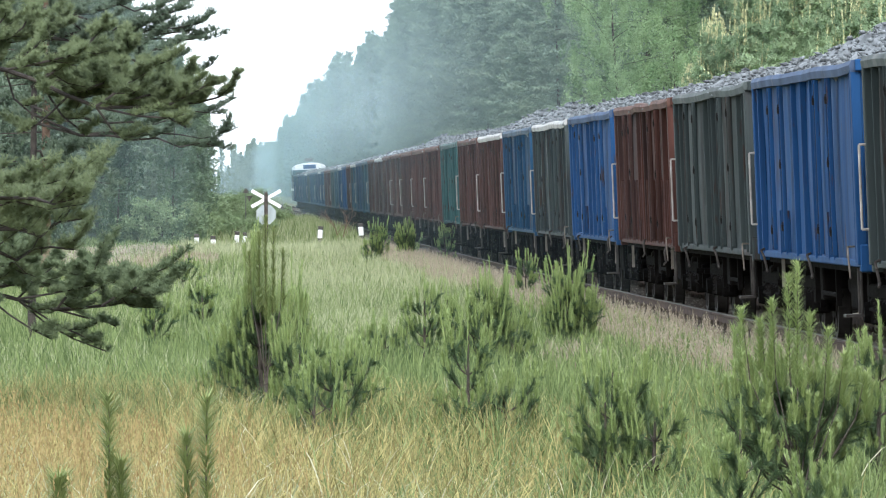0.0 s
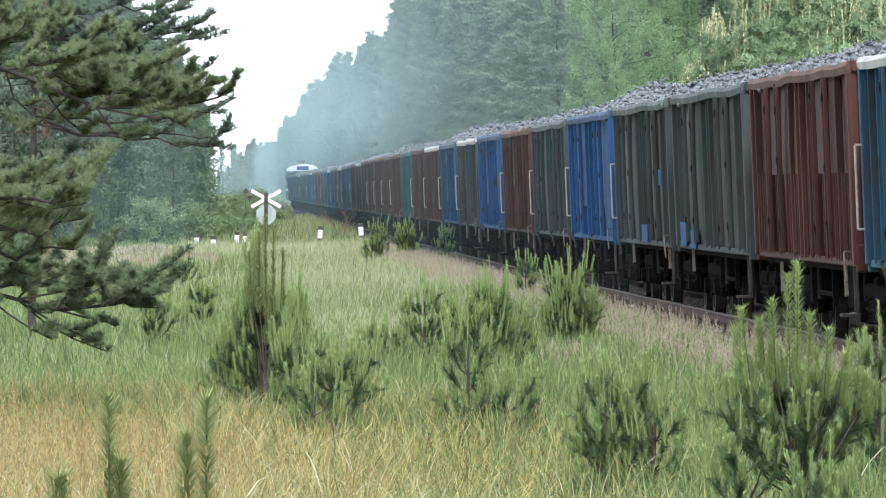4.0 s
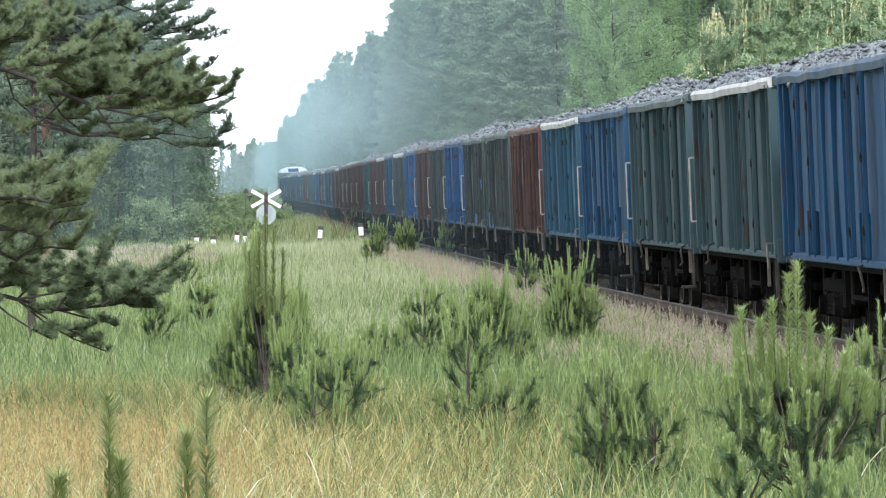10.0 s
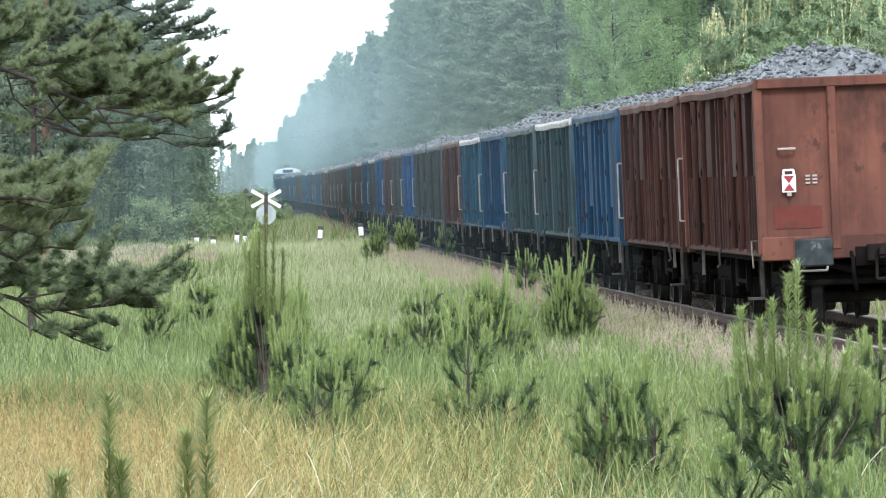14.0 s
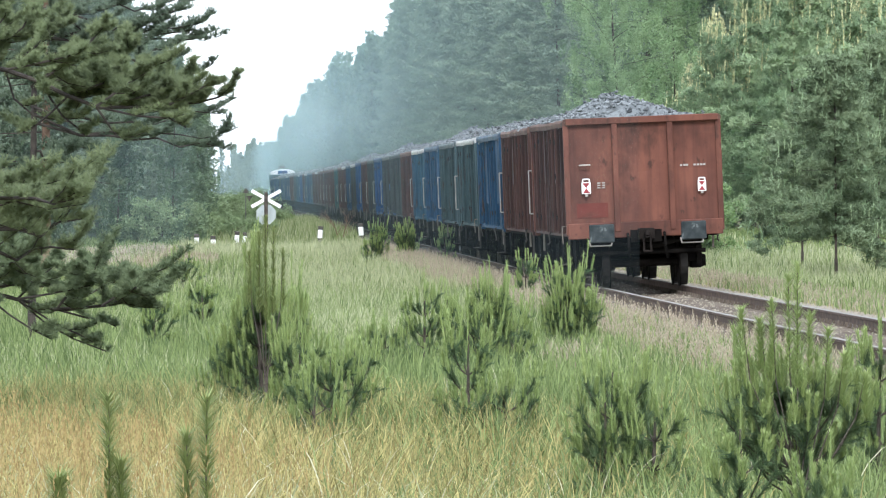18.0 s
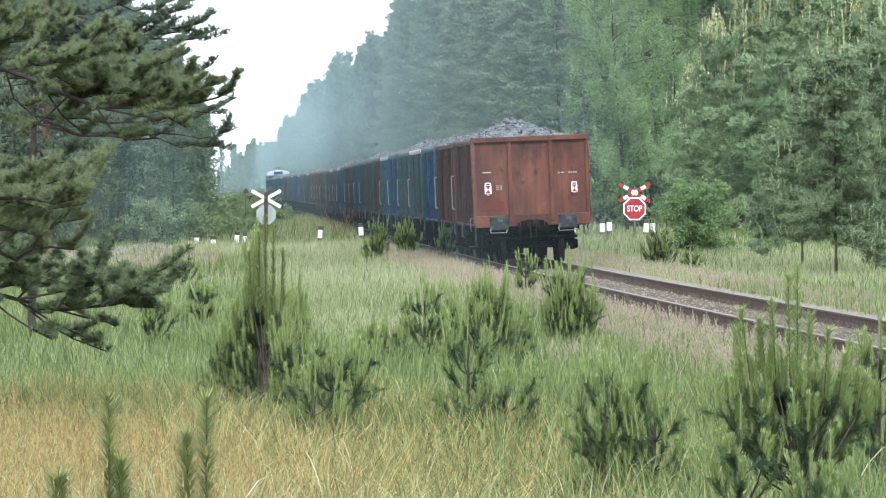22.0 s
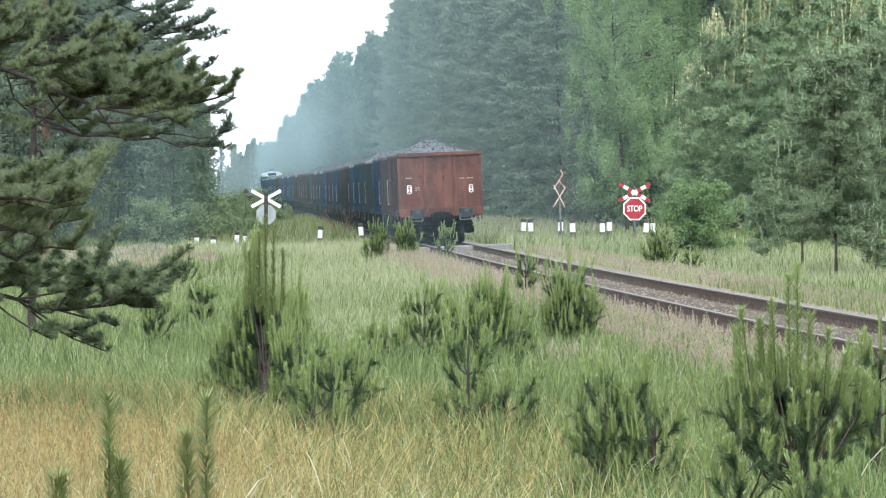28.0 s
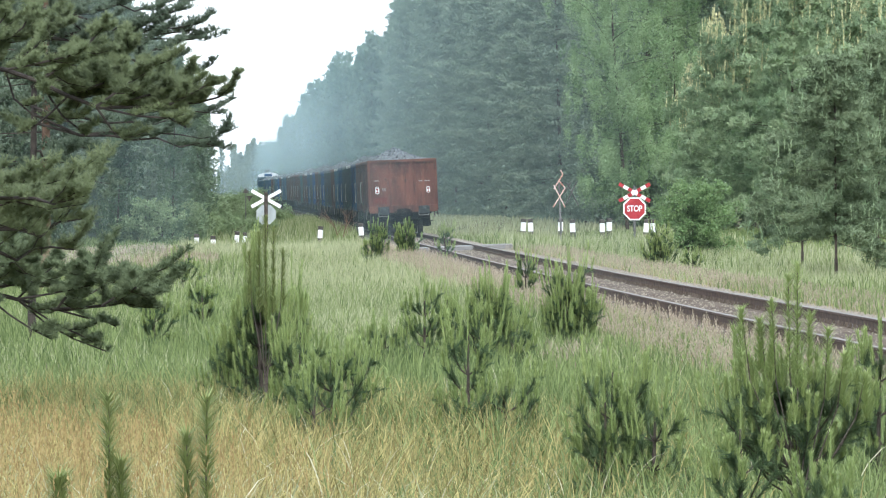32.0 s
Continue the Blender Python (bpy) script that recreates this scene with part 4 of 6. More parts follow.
# ================= the near pine whose boughs hang in from the side =================
def bough(w, pts, r0, seed, twig=0.6, every=0.2, dens=30, needle=0.048, nw=0.0065, up=0.5):
    """A limb along pts with side branches, each carrying rounded brushes of short needled shoots."""
    r = random.Random(seed)
    w.limb(pts, r0, 0.006, 6)
    segs = []
    P = [Vector(p) for p in pts]

    def brush(c, d):
        for z in range(6):
            e = c + Vector((d.x * 0.5 + r.gauss(0, 0.6), d.y * 0.5 + r.gauss(0, 0.6), 0.4 + r.uniform(0, 0.8))).normalized() * twig * r.uniform(0.1, 0.2)
            segs.append((tuple(c), tuple(e)))

    for i, (a, b) in enumerate(zip(P, P[1:])):
        if i == 0 and len(P) > 3:
            continue
        k = max(1, int((b - a).length / every))
        d = (b - a).normalized()
        for j in range(k):
            s = a.lerp(b, (j + r.random()) / k)
            brush(s, d)
            for q in range(1):
                sd = Vector((d.x * 0.8 + r.gauss(0, 0.45), r.gauss(0, 0.8), up * r.uniform(-0.35, 0.9))).normalized()
                ln = twig * r.uniform(0.45, 1.1)
                m = s + sd * ln * 0.5
                e = m + (sd + Vector((0, 0, 0.35))).normalized() * ln * 0.5
                w.limb([tuple(s), tuple(m), tuple(e)], 0.007, 0.003, 3)
                for f in (0.2, 0.35, 0.49, 0.62, 0.75, 0.88, 1.0):
                    brush(s.lerp(m, f * 2) if f < 0.5 else m.lerp(e, f * 2 - 1), sd)
    for f in (0.4, 0.6, 0.8, 1.0):
        brush(P[-2].lerp(P[-1], f), (P[-1] - P[-2]).normalized())
    w.needles(segs, dens, needle, nw, 0.9)


def side_pine(name, label, x, y, h, limbs, seed, mat_n, stem=0.17, **kw):
    """A pine beside the view: its trunk and the boughs that reach into the meadow."""
    w = Wood()
    z0 = float(ground_z(x, y))
    w.limb([(x, y, z0 - 0.2), (x + 0.05, y, z0 + h * 0.4), (x, y, z0 + h)], stem, 0.25 * stem, 10)
    for i, pts in enumerate(limbs):
        bough(w, pts, 0.02, seed + i, **kw)
    t = thing(name, label, "tree")
    part("trunk", w.g.mesh(name + "_trunk", M_darkbark), t, "dark grey-brown trunk and limbs")
    part("crown", tri_mesh(name + "_crown", *Wood.join(w.old), mat_n), t, "brushes of green needles")
    return t


def ray_place(px, py, d):
    return ((px - 784.0) / 12171.6 * d, d, 1.8668 - (py - 337.14) / 12171.6 * d)


def limb_px(d, *pts):
    return [ray_place(a, b, d) for a, b in pts]


def boughs_to(ends, tx, d, rise, seed):
    """Limbs from a trunk out of view to the given ends, sagging on the way."""
    r = random.Random(seed)
    out = []
    for a, b in ends:
        dd = d + r.uniform(-1.2, 1.2)
        y0 = b - rise * (r.uniform(0.5, 1.2) if tx < 20 else r.uniform(-0.7, 1.5))
        pts = [ray_place(tx, y0, d)]
        for f in (0.25, 0.4, 0.52, 0.64, 0.75, 0.86, 1.0):
            pts.append(ray_place(tx + (a - tx) * f, y0 + (b - y0) * f + 16 * math.sin(math.pi * f) + r.uniform(-13, 13), d + (dd - d) * f))
        out.append(pts)
    return out


def hang(label, tx, d, h, ends, rise, seed, material, **kw):
    x = (tx - 784.0) / 12171.6 * d
    return side_pine("pine_tree", label, x, d, h, boughs_to(ends, tx, d, rise, seed), seed, material, **kw)


# the great bough: one sagging limb with its branches rising from it and bare twigs below
MAIN = limb_px(52, (-170, 96), (-60, 112), (10, 124), (70, 145), (120, 170), (170, 189), (235, 191), (300, 185), (350, 182), (385, 173), (405, 164))
RISE = [limb_px(52 + dz, *q) for dz, q in (
    (-0.5, ((70, 145), (120, 110), (160, 75), (185, 45))), (0.4, ((10, 124), (60, 85), (95, 60), (115, 30))), (0.7, ((120, 170), (180, 135), (215, 105), (238, 75))),
    (-0.7, ((170, 189), (225, 150), (258, 128), (285, 105))), (0.2, ((235, 191), (285, 160), (315, 146), (340, 128))), (-0.3, ((300, 185), (335, 168), (360, 154), (376, 142))),
    (0.9, ((-60, 112), (0, 80), (40, 50), (60, 15))), (-0.9, ((10, 124), (70, 112), (120, 100), (150, 88))), (0.5, ((120, 170), (190, 160), (230, 150), (262, 160))),
    (-0.4, ((-60, 112), (-20, 60), (10, 30), (20, -10))), (0.1, ((170, 189), (250, 172), (300, 160), (330, 165))), (0.3, ((70, 145), (130, 140), (165, 130), (200, 120))))]
HANG = [limb_px(52 + dz, *q) for dz, q in (
    (0.4, ((70, 145), (110, 205), (135, 225), (150, 240))), (-0.4, ((170, 189), (195, 225), (205, 240), (225, 250))), (0.6, ((10, 124), (25, 175), (60, 205), (100, 212))),
    (-0.6, ((170, 189), (240, 205), (300, 210), (330, 226))), (0.2, ((120, 170), (90, 200), (60, 225), (40, 235))))]


LOW_MAIN = limb_px(58, (-160, 488), (-40, 512), (30, 530), (100, 548), (180, 542), (250, 530), (292, 516))
LOW_RISE = [limb_px(58 + dz, *q) for dz, q in (
    (-0.5, ((-40, 512), (0, 490), (20, 475), (35, 455))), (0.5, ((30, 530), (60, 500), (85, 480), (105, 460))), (-0.3, ((100, 548), (130, 510), (150, 490), (170, 470))),
    (0.7, ((100, 548), (160, 520), (195, 500), (222, 480))), (-0.8, ((180, 542), (220, 515), (245, 500), (265, 488))), (0.2, ((180, 542), (240, 520), (270, 508), (296, 500))),
    (0.9, ((-40, 512), (20, 505), (60, 500), (90, 492))), (-0.6, ((30, 530), (90, 520), (130, 512), (160, 505))), (0.4, ((-40, 512), (-10, 470), (10, 450), (15, 430))))]
LOW_HANG = [limb_px(58 + dz, *q) for dz, q in (
    (0.3, ((30, 530), (80, 572), (130, 600), (188, 622))), (-0.3, ((30, 530), (100, 575), (140, 592), (165, 606))), (0.6, ((100, 548), (150, 562), (180, 566), (205, 578))), (-0.5, ((-40, 512), (20, 560), (60, 585), (90, 600))))]


def great_bough(label, tx, d, h, main, rise, hang_down, seed, material, twig, every, needle):
    """A pine out of view with one sagging limb, its needled branches rising from it and bare twigs below."""
    w = Wood()
    x, z0 = at_pixel_ray(tx, d), float(ground_z(at_pixel_ray(tx, d), d))
    w.limb([(x, d, z0 - 0.2), (x + 0.05, d, z0 + h * 0.4), (x, d, z0 + h)], 0.17, 0.04, 10)
    w.limb(main, 0.022, 0.007, 7)
    bough(w, main[len(main) // 2:], 0.012, seed, twig=0.26, every=0.1, up=0.9, needle=needle)
    r = random.Random(seed)
    more = [[q[0]] + [(a[0] + r.uniform(-0.09, 0.09), a[1] + r.uniform(-1, 1), a[2] + r.uniform(-0.12, 0.06)) for a in q[1:]] for q in rise[::2]]
    for i, q in enumerate(rise + more):
        bough(w, [q[0]] + q, 0.012, seed + 20 + i, twig=twig, every=every, up=0.85, dens=22, needle=needle)
    for i, q in enumerate(hang_down):
        bough(w, [q[0]] + q, 0.011, seed + 60 + i, twig=0.28, every=0.22, up=0.1, dens=12, needle=needle)
    t = thing("pine_tree", label, "tree")
    part("trunk", w.g.mesh("near_pine_trunk", M_darkbark), t, "dark grey-brown trunk and limbs")
    part("crown", tri_mesh("near_pine_crown", *Wood.join(w.old), material), t, "rounded brushes of needles")


great_bough("near pine with one long sagging bough over the meadow", -170, 52, 6.0, MAIN, RISE, HANG, 11, M_needle_near, 0.3, 0.075, 0.048)
great_bough("pine with a low bough and bare twigs drooping to the grass", -160, 58, 4.0, LOW_MAIN, LOW_RISE, LOW_HANG, 151, M_needle_shade, 0.36, 0.15, 0.066)
hang("bushy pine with bright green lower boughs", -150, 47, 3.2,
     [(135, 350), (145, 400), (130, 440), (90, 330), (60, 390), (30, 345)], 20, 31, M_needle_near, every=0.11, twig=0.55, up=0.8)
hang("tall pine behind with airy branch ends against the sky", 55, 95, 10.0,
     [(340, 65), (335, 20), (300, 95), (352, 45), (310, 85), (300, 0), (362, 72), (405, 262), (408, 232), (396, 205), (190, 180), (240, 40), (140, 20), (120, 260), (60, 120), (30, 40), (250, 150), (340, 140)], 50, 71, M_needle_hazy, dens=15, needle=0.075, nw=0.011, twig=0.6, every=0.26, up=0.7, stem=0.06)
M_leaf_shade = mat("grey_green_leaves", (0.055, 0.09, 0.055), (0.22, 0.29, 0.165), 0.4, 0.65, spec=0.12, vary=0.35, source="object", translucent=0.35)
for i, (px, d, h, sp) in enumerate(((305, 270, 7.8, 1.3), (346, 300, 6.4, 0.85), (258, 330, 9.6, 1.7), (205, 272, 6.2, 1.2), (140, 340, 10.0, 1.8), (85, 270, 6.8, 1.3), (10, 268, 7.4, 1.5), (334, 296, 4.0, 1.1))):
    plant(leafy_tree(h, 0.4, sp, 520 + i, 15000, 0.075, "young_birch", "slender grey-green leafy tree at the edge of the wood", "tree", M_leaf_shade, M_bark, weep=0.28, tight=0.42), at_pixel_ray(px, d), d, 50 * i)
RED = forest_pine(13, 2.6, 2.4, 77, 42000, material=M_needle_hazy, trunk_mat=M_redbark, tuft=0.11, thin=0.16, per_limb=9, clump=0.24, flat=0.6, limb_r=0.6)
RED["label"] = "pine with a reddish upper trunk behind the boughs"
plant(RED, at_pixel_ray(80, 150), 150)

# ================= signs and markers at the level crossing =================
M_white = mat("white_paint", (0.72, 0.72, 0.7), (0.82, 0.82, 0.8), 5, 0.5, stain=(0.5, 0.48, 0.44), stain_at=0.68)
M_red = mat("red_paint", (0.3, 0.014, 0.02), (0.38, 0.028, 0.034), 5, 0.45)
M_greyback = mat("zinc_sign_back", (0.3, 0.33, 0.33), (0.4, 0.43, 0.43), 4, 0.6, metal=0.2)
M_steel = mat("grey_post", (0.1, 0.1, 0.1), (0.2, 0.19, 0.18), 4, 0.6, metal=0.3)
M_dark = mat("dark_cap", (0.05, 0.045, 0.04), (0.11, 0.1, 0.09), 6, 0.8)
M_orange = mat("faded_orange_paint", (0.36, 0.17, 0.11), (0.55, 0.34, 0.26), 7, 0.6, stain=(0.66, 0.58, 0.52), stain_at=0.5)


def octagon(r, y0, y1, cx, cz):
    g = Geo()
    pts = [(cx + r * math.cos(math.pi / 8 + k * math.pi / 4), cz + r * math.sin(math.pi / 8 + k * math.pi / 4)) for k in range(8)]
    return g.add([(a, y0, b) for a, b in pts] + [(a, y1, b) for a, b in pts], [tuple(range(8)), tuple(range(15, 7, -1))] + [(k, 8 + k, 8 + (k + 1) % 8, (k + 1) % 8) for k in range(8)])


def slanted(cx, cz, ang, l0, l1, w, y0, y1):
    """A bar in the plane of a sign from l0 to l1 along its slant."""
    c, s = math.cos(ang), math.sin(ang)
    p = lambda l, o: (cx + l * c - o * s, cz + l * s + o * c)
    q = [p(l0, -w), p(l1, -w), p(l1, w), p(l0, w)]
    return Geo().add([(a, y0, b) for a, b in q] + [(a, y1, b) for a, b in q], [(0, 1, 2, 3), (7, 6, 5, 4), (0, 4, 5, 1), (1, 5, 6, 2), (2, 6, 7, 3), (3, 7, 4, 0)])


def text_mesh(body, size, material):
    cu = bpy.data.curves.new("lettering", "FONT")
    cu.body, cu.size, cu.align_x, cu.align_y, cu.extrude, cu.offset = body, size, "CENTER", "CENTER", 0.004, 0.006
    tmp = bpy.data.objects.new("lettering", cu)
    scene.collection.objects.link(tmp)
    bpy.context.view_layer.update()
    me = bpy.data.meshes.new_from_object(tmp)
    bpy.data.objects.remove(tmp)
    me.materials.clear()
    me.materials.append(material)
    return me


def crossing_sign(px, py, d, front):
    """A St Andrew's cross with an octagonal stop sign under it; front: whether its face is seen."""
    x, y, z = ray_place(px, py, d)
    t = thing("crossing_sign", "red and white crossbuck above a stop sign on a post" if front else "white back of a crossbuck and stop sign on a wooden post", "road sign", pose(x, y, 0))
    gz = float(ground_z(x, y))
    part("post", Geo().tube((0, 0.06 if front else -0.09, gz - 0.2), (0, 0.06 if front else -0.09, z + 0.25), 0.045 if front else 0.07, n=10).mesh("post", M_steel if front else M_bark), t, "grey steel post" if front else "dark wooden post")
    cz = z
    for ang in (radians(29), radians(-29)):
        lift = 0.0 if ang > 0 else -0.014
        arm = part("cross_arm", slanted(0, cz, ang, -0.64, 0.64, 0.065, lift - 0.006, lift + 0.006).mesh("cross_arm", M_white), t, "white board of the cross")
        if front:
            for l0, l1 in ((-0.65, -0.47), (-0.27, -0.12), (0.12, 0.27), (0.47, 0.65)):
                part("red_band", slanted(0, cz, ang, l0, l1, 0.067, lift - 0.012, lift - 0.007).mesh("red_band", M_red), arm, "red band")
    oz = cz - 0.6
    if front:
        plate = part("stop_plate", octagon(0.455, -0.03, -0.02, 0, oz).mesh("stop_plate", M_white), t, "white-edged octagonal plate")
        part("stop_face", octagon(0.4, -0.036, -0.031, 0, oz).mesh("stop_face", M_red), plate, "red octagonal face")
        part("stop_lettering", text_mesh("STOP", 0.31, M_white), plate, "white letters STOP", pose(0, -0.042, oz, 90, 0, 0) @ Matrix.Diagonal((0.74, 1, 1, 1)))
    else:
        part("stop_plate", octagon(0.4, -0.03, -0.02, 0, oz).mesh("stop_plate", M_greyback), t, "grey back of the stop plate")
    return t


crossing_sign(1123, 341, 253, True)
crossing_sign(471, 352, 262, False)

BOLLARD = thing("marker_post", "white roadside marker post with a dark cap", "marker post", group="marker posts")
part("foot", Geo().bevel(-0.085, 0.085, -0.055, 0.055, -0.5, 0.09, 0.012).mesh("marker_foot", M_dark), BOLLARD, "dark buried foot")
part("body", Geo().bevel(-0.09, 0.09, -0.06, 0.06, 0.09, 0.42, 0.012).mesh("marker_body", M_white), BOLLARD)
part("cap", Geo().bevel(-0.095, 0.095, -0.065, 0.065, 0.42, 0.56, 0.015).mesh("marker_cap", M_dark), BOLLARD, "dark grey cap")
spots = [(348, 430, 262), (378, 434, 255), (418, 425, 272), (432, 427, 270), (566, 416, 268), (640, 411, 262), (925, 403, 262), (940, 404, 255), (992, 403, 258), (1014, 405, 250), (1066, 405, 256), (1078, 403, 256), (1143, 405, 250), (1156, 405, 250)]
for i, (px, py, d) in enumerate(spots):
    x, y, z = ray_place(px, py, d)
    m = pose(x, y, z - 0.22, random.Random(i).uniform(-4, 4), random.Random(i + 50).uniform(-5, 5), random.Random(i + 9).uniform(-25, 25))
    if i:
        copy_thing(BOLLARD, m)
    else:
        BOLLARD.matrix_basis = m


def lattice(px, py, d, base_py, label, lean):
    """A post with a folded lattice of crossed laths on its sides."""
    x, y, z = ray_place(px, py, d)
    k = d / 12171.6
    t = thing("lattice_marker", label, "marker", pose(x, y, 0))
    part("post", Geo().tube((0.1, 0, z - (base_py - py) * k - 0.3), (0.1 - lean, 0, z + 0.1), 0.035, n=8).mesh("post", M_steel), t, "thin dark post")
    P = lambda a, b: (a * k, -0.03, z - b * k)
    for a, b in (((2, -30), (6, -22)), ((6, -22), (-10, 4)), ((0, -10), (10, 2)), ((10, 2), (-11, 36)), ((-10, -3), (10, 36))):
        part("lath", Geo().tube(P(*a), P(*b), 0.028, n=4).mesh("lath", M_orange), t, "faded orange and white lath")
    P2 = lambda a, b: (a * k, 0.03, z - b * k)
    for a, b in (((14, -6), (34, 34)), ((30, -8), (12, 30)), ((10, 10), (20, -8))):
        part("lath", Geo().tube(P2(*a), P2(*b), 0.022, n=4).mesh("lath", M_dark), t, "dark lath")
    return t


lattice(990, 331, 244, 446, "leaning lattice of orange laths on a thin post", 0.12)


def track_sign(px, py, d):
    """A thin post with two dark triangular plates beside the line."""
    x, y, z = ray_place(px, py, d)
    gz = float(ground_z(x, y))
    t = thing("track_sign", "thin grey post with two dark triangular plates", "railway sign", pose(x, y, 0))
    part("post", Geo().tube((0, 0.03, gz - 0.2), (0, 0.03, z + 0.1), 0.02, n=8).mesh("post", M_steel), t, "grey post")
    for cx, cz, up in ((0, z, 1), (0.17, z - 0.4, -1)):
        q = [(cx - 0.15, cz - 0.13 * up), (cx + 0.15, cz - 0.13 * up), (cx, cz + 0.14 * up)]
        part("plate", Geo().add([(a, -0.02, b) for a, b in q] + [(a, 0.0, b) for a, b in q], [(0, 1, 2), (5, 4, 3), (0, 3, 4, 1), (1, 4, 5, 2), (2, 5, 3, 0)]).mesh("plate", M_dark), t, "dark triangular plate")
    return t


track_sign(435, 337, 330)


def dry_shrub(px, py, d):
    """A leafless sapling: a forked stem with thin twigs."""
    x, y, z = ray_place(px, py, d)
    g = Geo()
    r = random.Random(3)
    gz = float(ground_z(x, y))

    def fork(p, way, ln, rad, level):
        mid = p + way * ln * 0.5 + Vector((r.uniform(-0.05, 0.05), r.uniform(-0.05, 0.05), 0))
        e = mid + (way + Vector((r.uniform(-0.3, 0.3), r.uniform(-0.3, 0.3), 0.1))).normalized() * ln * 0.5
        g.tube(p, mid, rad, rad * 0.8, 5, caps=False)
        g.tube(mid, e, rad * 0.8, rad * 0.55, 5, caps=False)
        if level:
            for k in range(3):
                turn = (way + Vector((r.uniform(-1.1, 1.1), r.uniform(-1, 1), r.uniform(-0.3, 0.3)))).normalized()
                fork(mid if k == 0 else e, turn, ln * r.uniform(0.5, 0.8), rad * 0.6, level - 1)

    for lean in (-0.35, 0.3):
        fork(Vector((0, 0, gz - 0.1)), Vector((lean * 0.5, 0, 1)).normalized(), 0.55 * (z - gz) + 0.1, 0.03, 3)
    thing("dead_sapling", "leafless reddish-brown dead sapling beside the line", "sapling", pose(x, y, 0), me=g.mesh("dead_sapling", M_redbark))


dry_shrub(602, 380, 281)

# the road that crosses the line
XY = 236.0
road = Geo()
for k in range(41):
    u = -60 + 3 * k
    xx, yy = float(track_x(XY)) + u, XY + 0.12 * u
    for w in (-2.4, 2.4):
        road.v.append((xx, yy + w, float(ground_z(xx, yy)) + 0.03 + 0.08 * max(0, 1 - abs(u) / 6)))
for k in range(40):
    road.f.append((2 * k, 2 * k + 2, 2 * k + 3, 2 * k + 1))
    road.m.append(0)
thing("road", "narrow grey road over the level crossing", "road", kind="structure", me=road.mesh("road", M_asphalt))
slab = thing("crossing_deck", "pale concrete slabs between and beside the rails", "level crossing", kind="structure")
for a, b in ((-2.3, -0.86), (-0.66, 0.66), (0.86, 2.3)):
    for k in range(3):
        part("slab", Geo().bevel(a, b, -1.8 + 1.22 * k, -0.62 + 1.22 * k, -0.2, -0.03, 0.02).mesh("slab", M_concrete), slab, m=on_track(float(np.interp(XY, _y, _s))))
# ================= the coal train =================
def paint(name, a, b, rust=(0.045, 0.026, 0.02), at=0.6, spots_at=0.6):
    return mat(name, a, b, 2.2, 0.74, bump=0.12, fine=14, stain=rust, stain_at=at, spec=0.16, stretch=(1, 1, 0.22), spots=rust, spots_at=spots_at, shift=True, grime=0.45)


PAINTS = {
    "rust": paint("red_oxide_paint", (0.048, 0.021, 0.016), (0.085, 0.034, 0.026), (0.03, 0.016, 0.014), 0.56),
    "blue": paint("blue_paint", (0.009, 0.039, 0.085), (0.017, 0.062, 0.127), at=0.7),
    "bright": paint("bright_blue_paint", (0.010, 0.046, 0.129), (0.018, 0.071, 0.190), at=0.68),
    "teal": paint("teal_blue_paint", (0.018, 0.057, 0.092), (0.032, 0.090, 0.136), at=0.64),
    "slate": paint("green_grey_paint", (0.028, 0.051, 0.057), (0.048, 0.078, 0.085), at=0.63),
    "grey": paint("dark_green_grey_paint", (0.030, 0.039, 0.039), (0.053, 0.064, 0.063), at=0.6),
    "green": paint("sea_green_paint", (0.018, 0.060, 0.060), (0.032, 0.092, 0.090), at=0.63),
    # red oxide again, lightened for the sun on the train's rear; stains and runs kept
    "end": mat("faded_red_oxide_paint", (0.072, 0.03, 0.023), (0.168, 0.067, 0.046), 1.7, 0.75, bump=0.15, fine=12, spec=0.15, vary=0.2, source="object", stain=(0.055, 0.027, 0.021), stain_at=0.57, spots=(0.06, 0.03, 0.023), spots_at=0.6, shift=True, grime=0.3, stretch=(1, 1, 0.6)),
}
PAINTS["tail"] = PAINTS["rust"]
SAID = {"tail": "red-brown", "rust": "red-brown", "blue": "blue", "bright": "bright blue", "teal": "teal-blue", "slate": "slate-green", "grey": "dark grey-green", "green": "sea-green", "end": "red-brown"}
# grime, darkened to near black: shade under the wagons is in the colour
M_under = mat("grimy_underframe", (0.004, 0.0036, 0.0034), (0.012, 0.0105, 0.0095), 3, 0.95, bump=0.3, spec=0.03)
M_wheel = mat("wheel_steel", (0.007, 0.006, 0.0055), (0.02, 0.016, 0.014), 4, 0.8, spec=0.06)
M_tread = mat("worn_wheel_tread", (0.016, 0.014, 0.013), (0.04, 0.036, 0.033), 4, 0.6, metal=0.2, spec=0.15)
M_coal = mat("coal", (0.006, 0.007, 0.009), (0.195, 0.212, 0.218), 7, 0.4, vary=0.9, spec=0.55, bump=0.5, fine=30)
M_pipe = mat("pale_handrail_paint", (0.22, 0.19, 0.165), (0.42, 0.39, 0.36), 5, 0.5, stain=(0.3, 0.16, 0.1), stain_at=0.62)
M_lightrail = mat("worn_bare_top_rail", (0.3, 0.285, 0.27), (0.46, 0.44, 0.42), 2, 0.6, stain=(0.25, 0.15, 0.1), stain_at=0.66)
M_buffer = mat("dark_buffer", (0.014, 0.018, 0.02), (0.04, 0.048, 0.05), 6, 0.6, spec=0.15, spots=(0.13, 0.14, 0.14), spots_at=0.64)
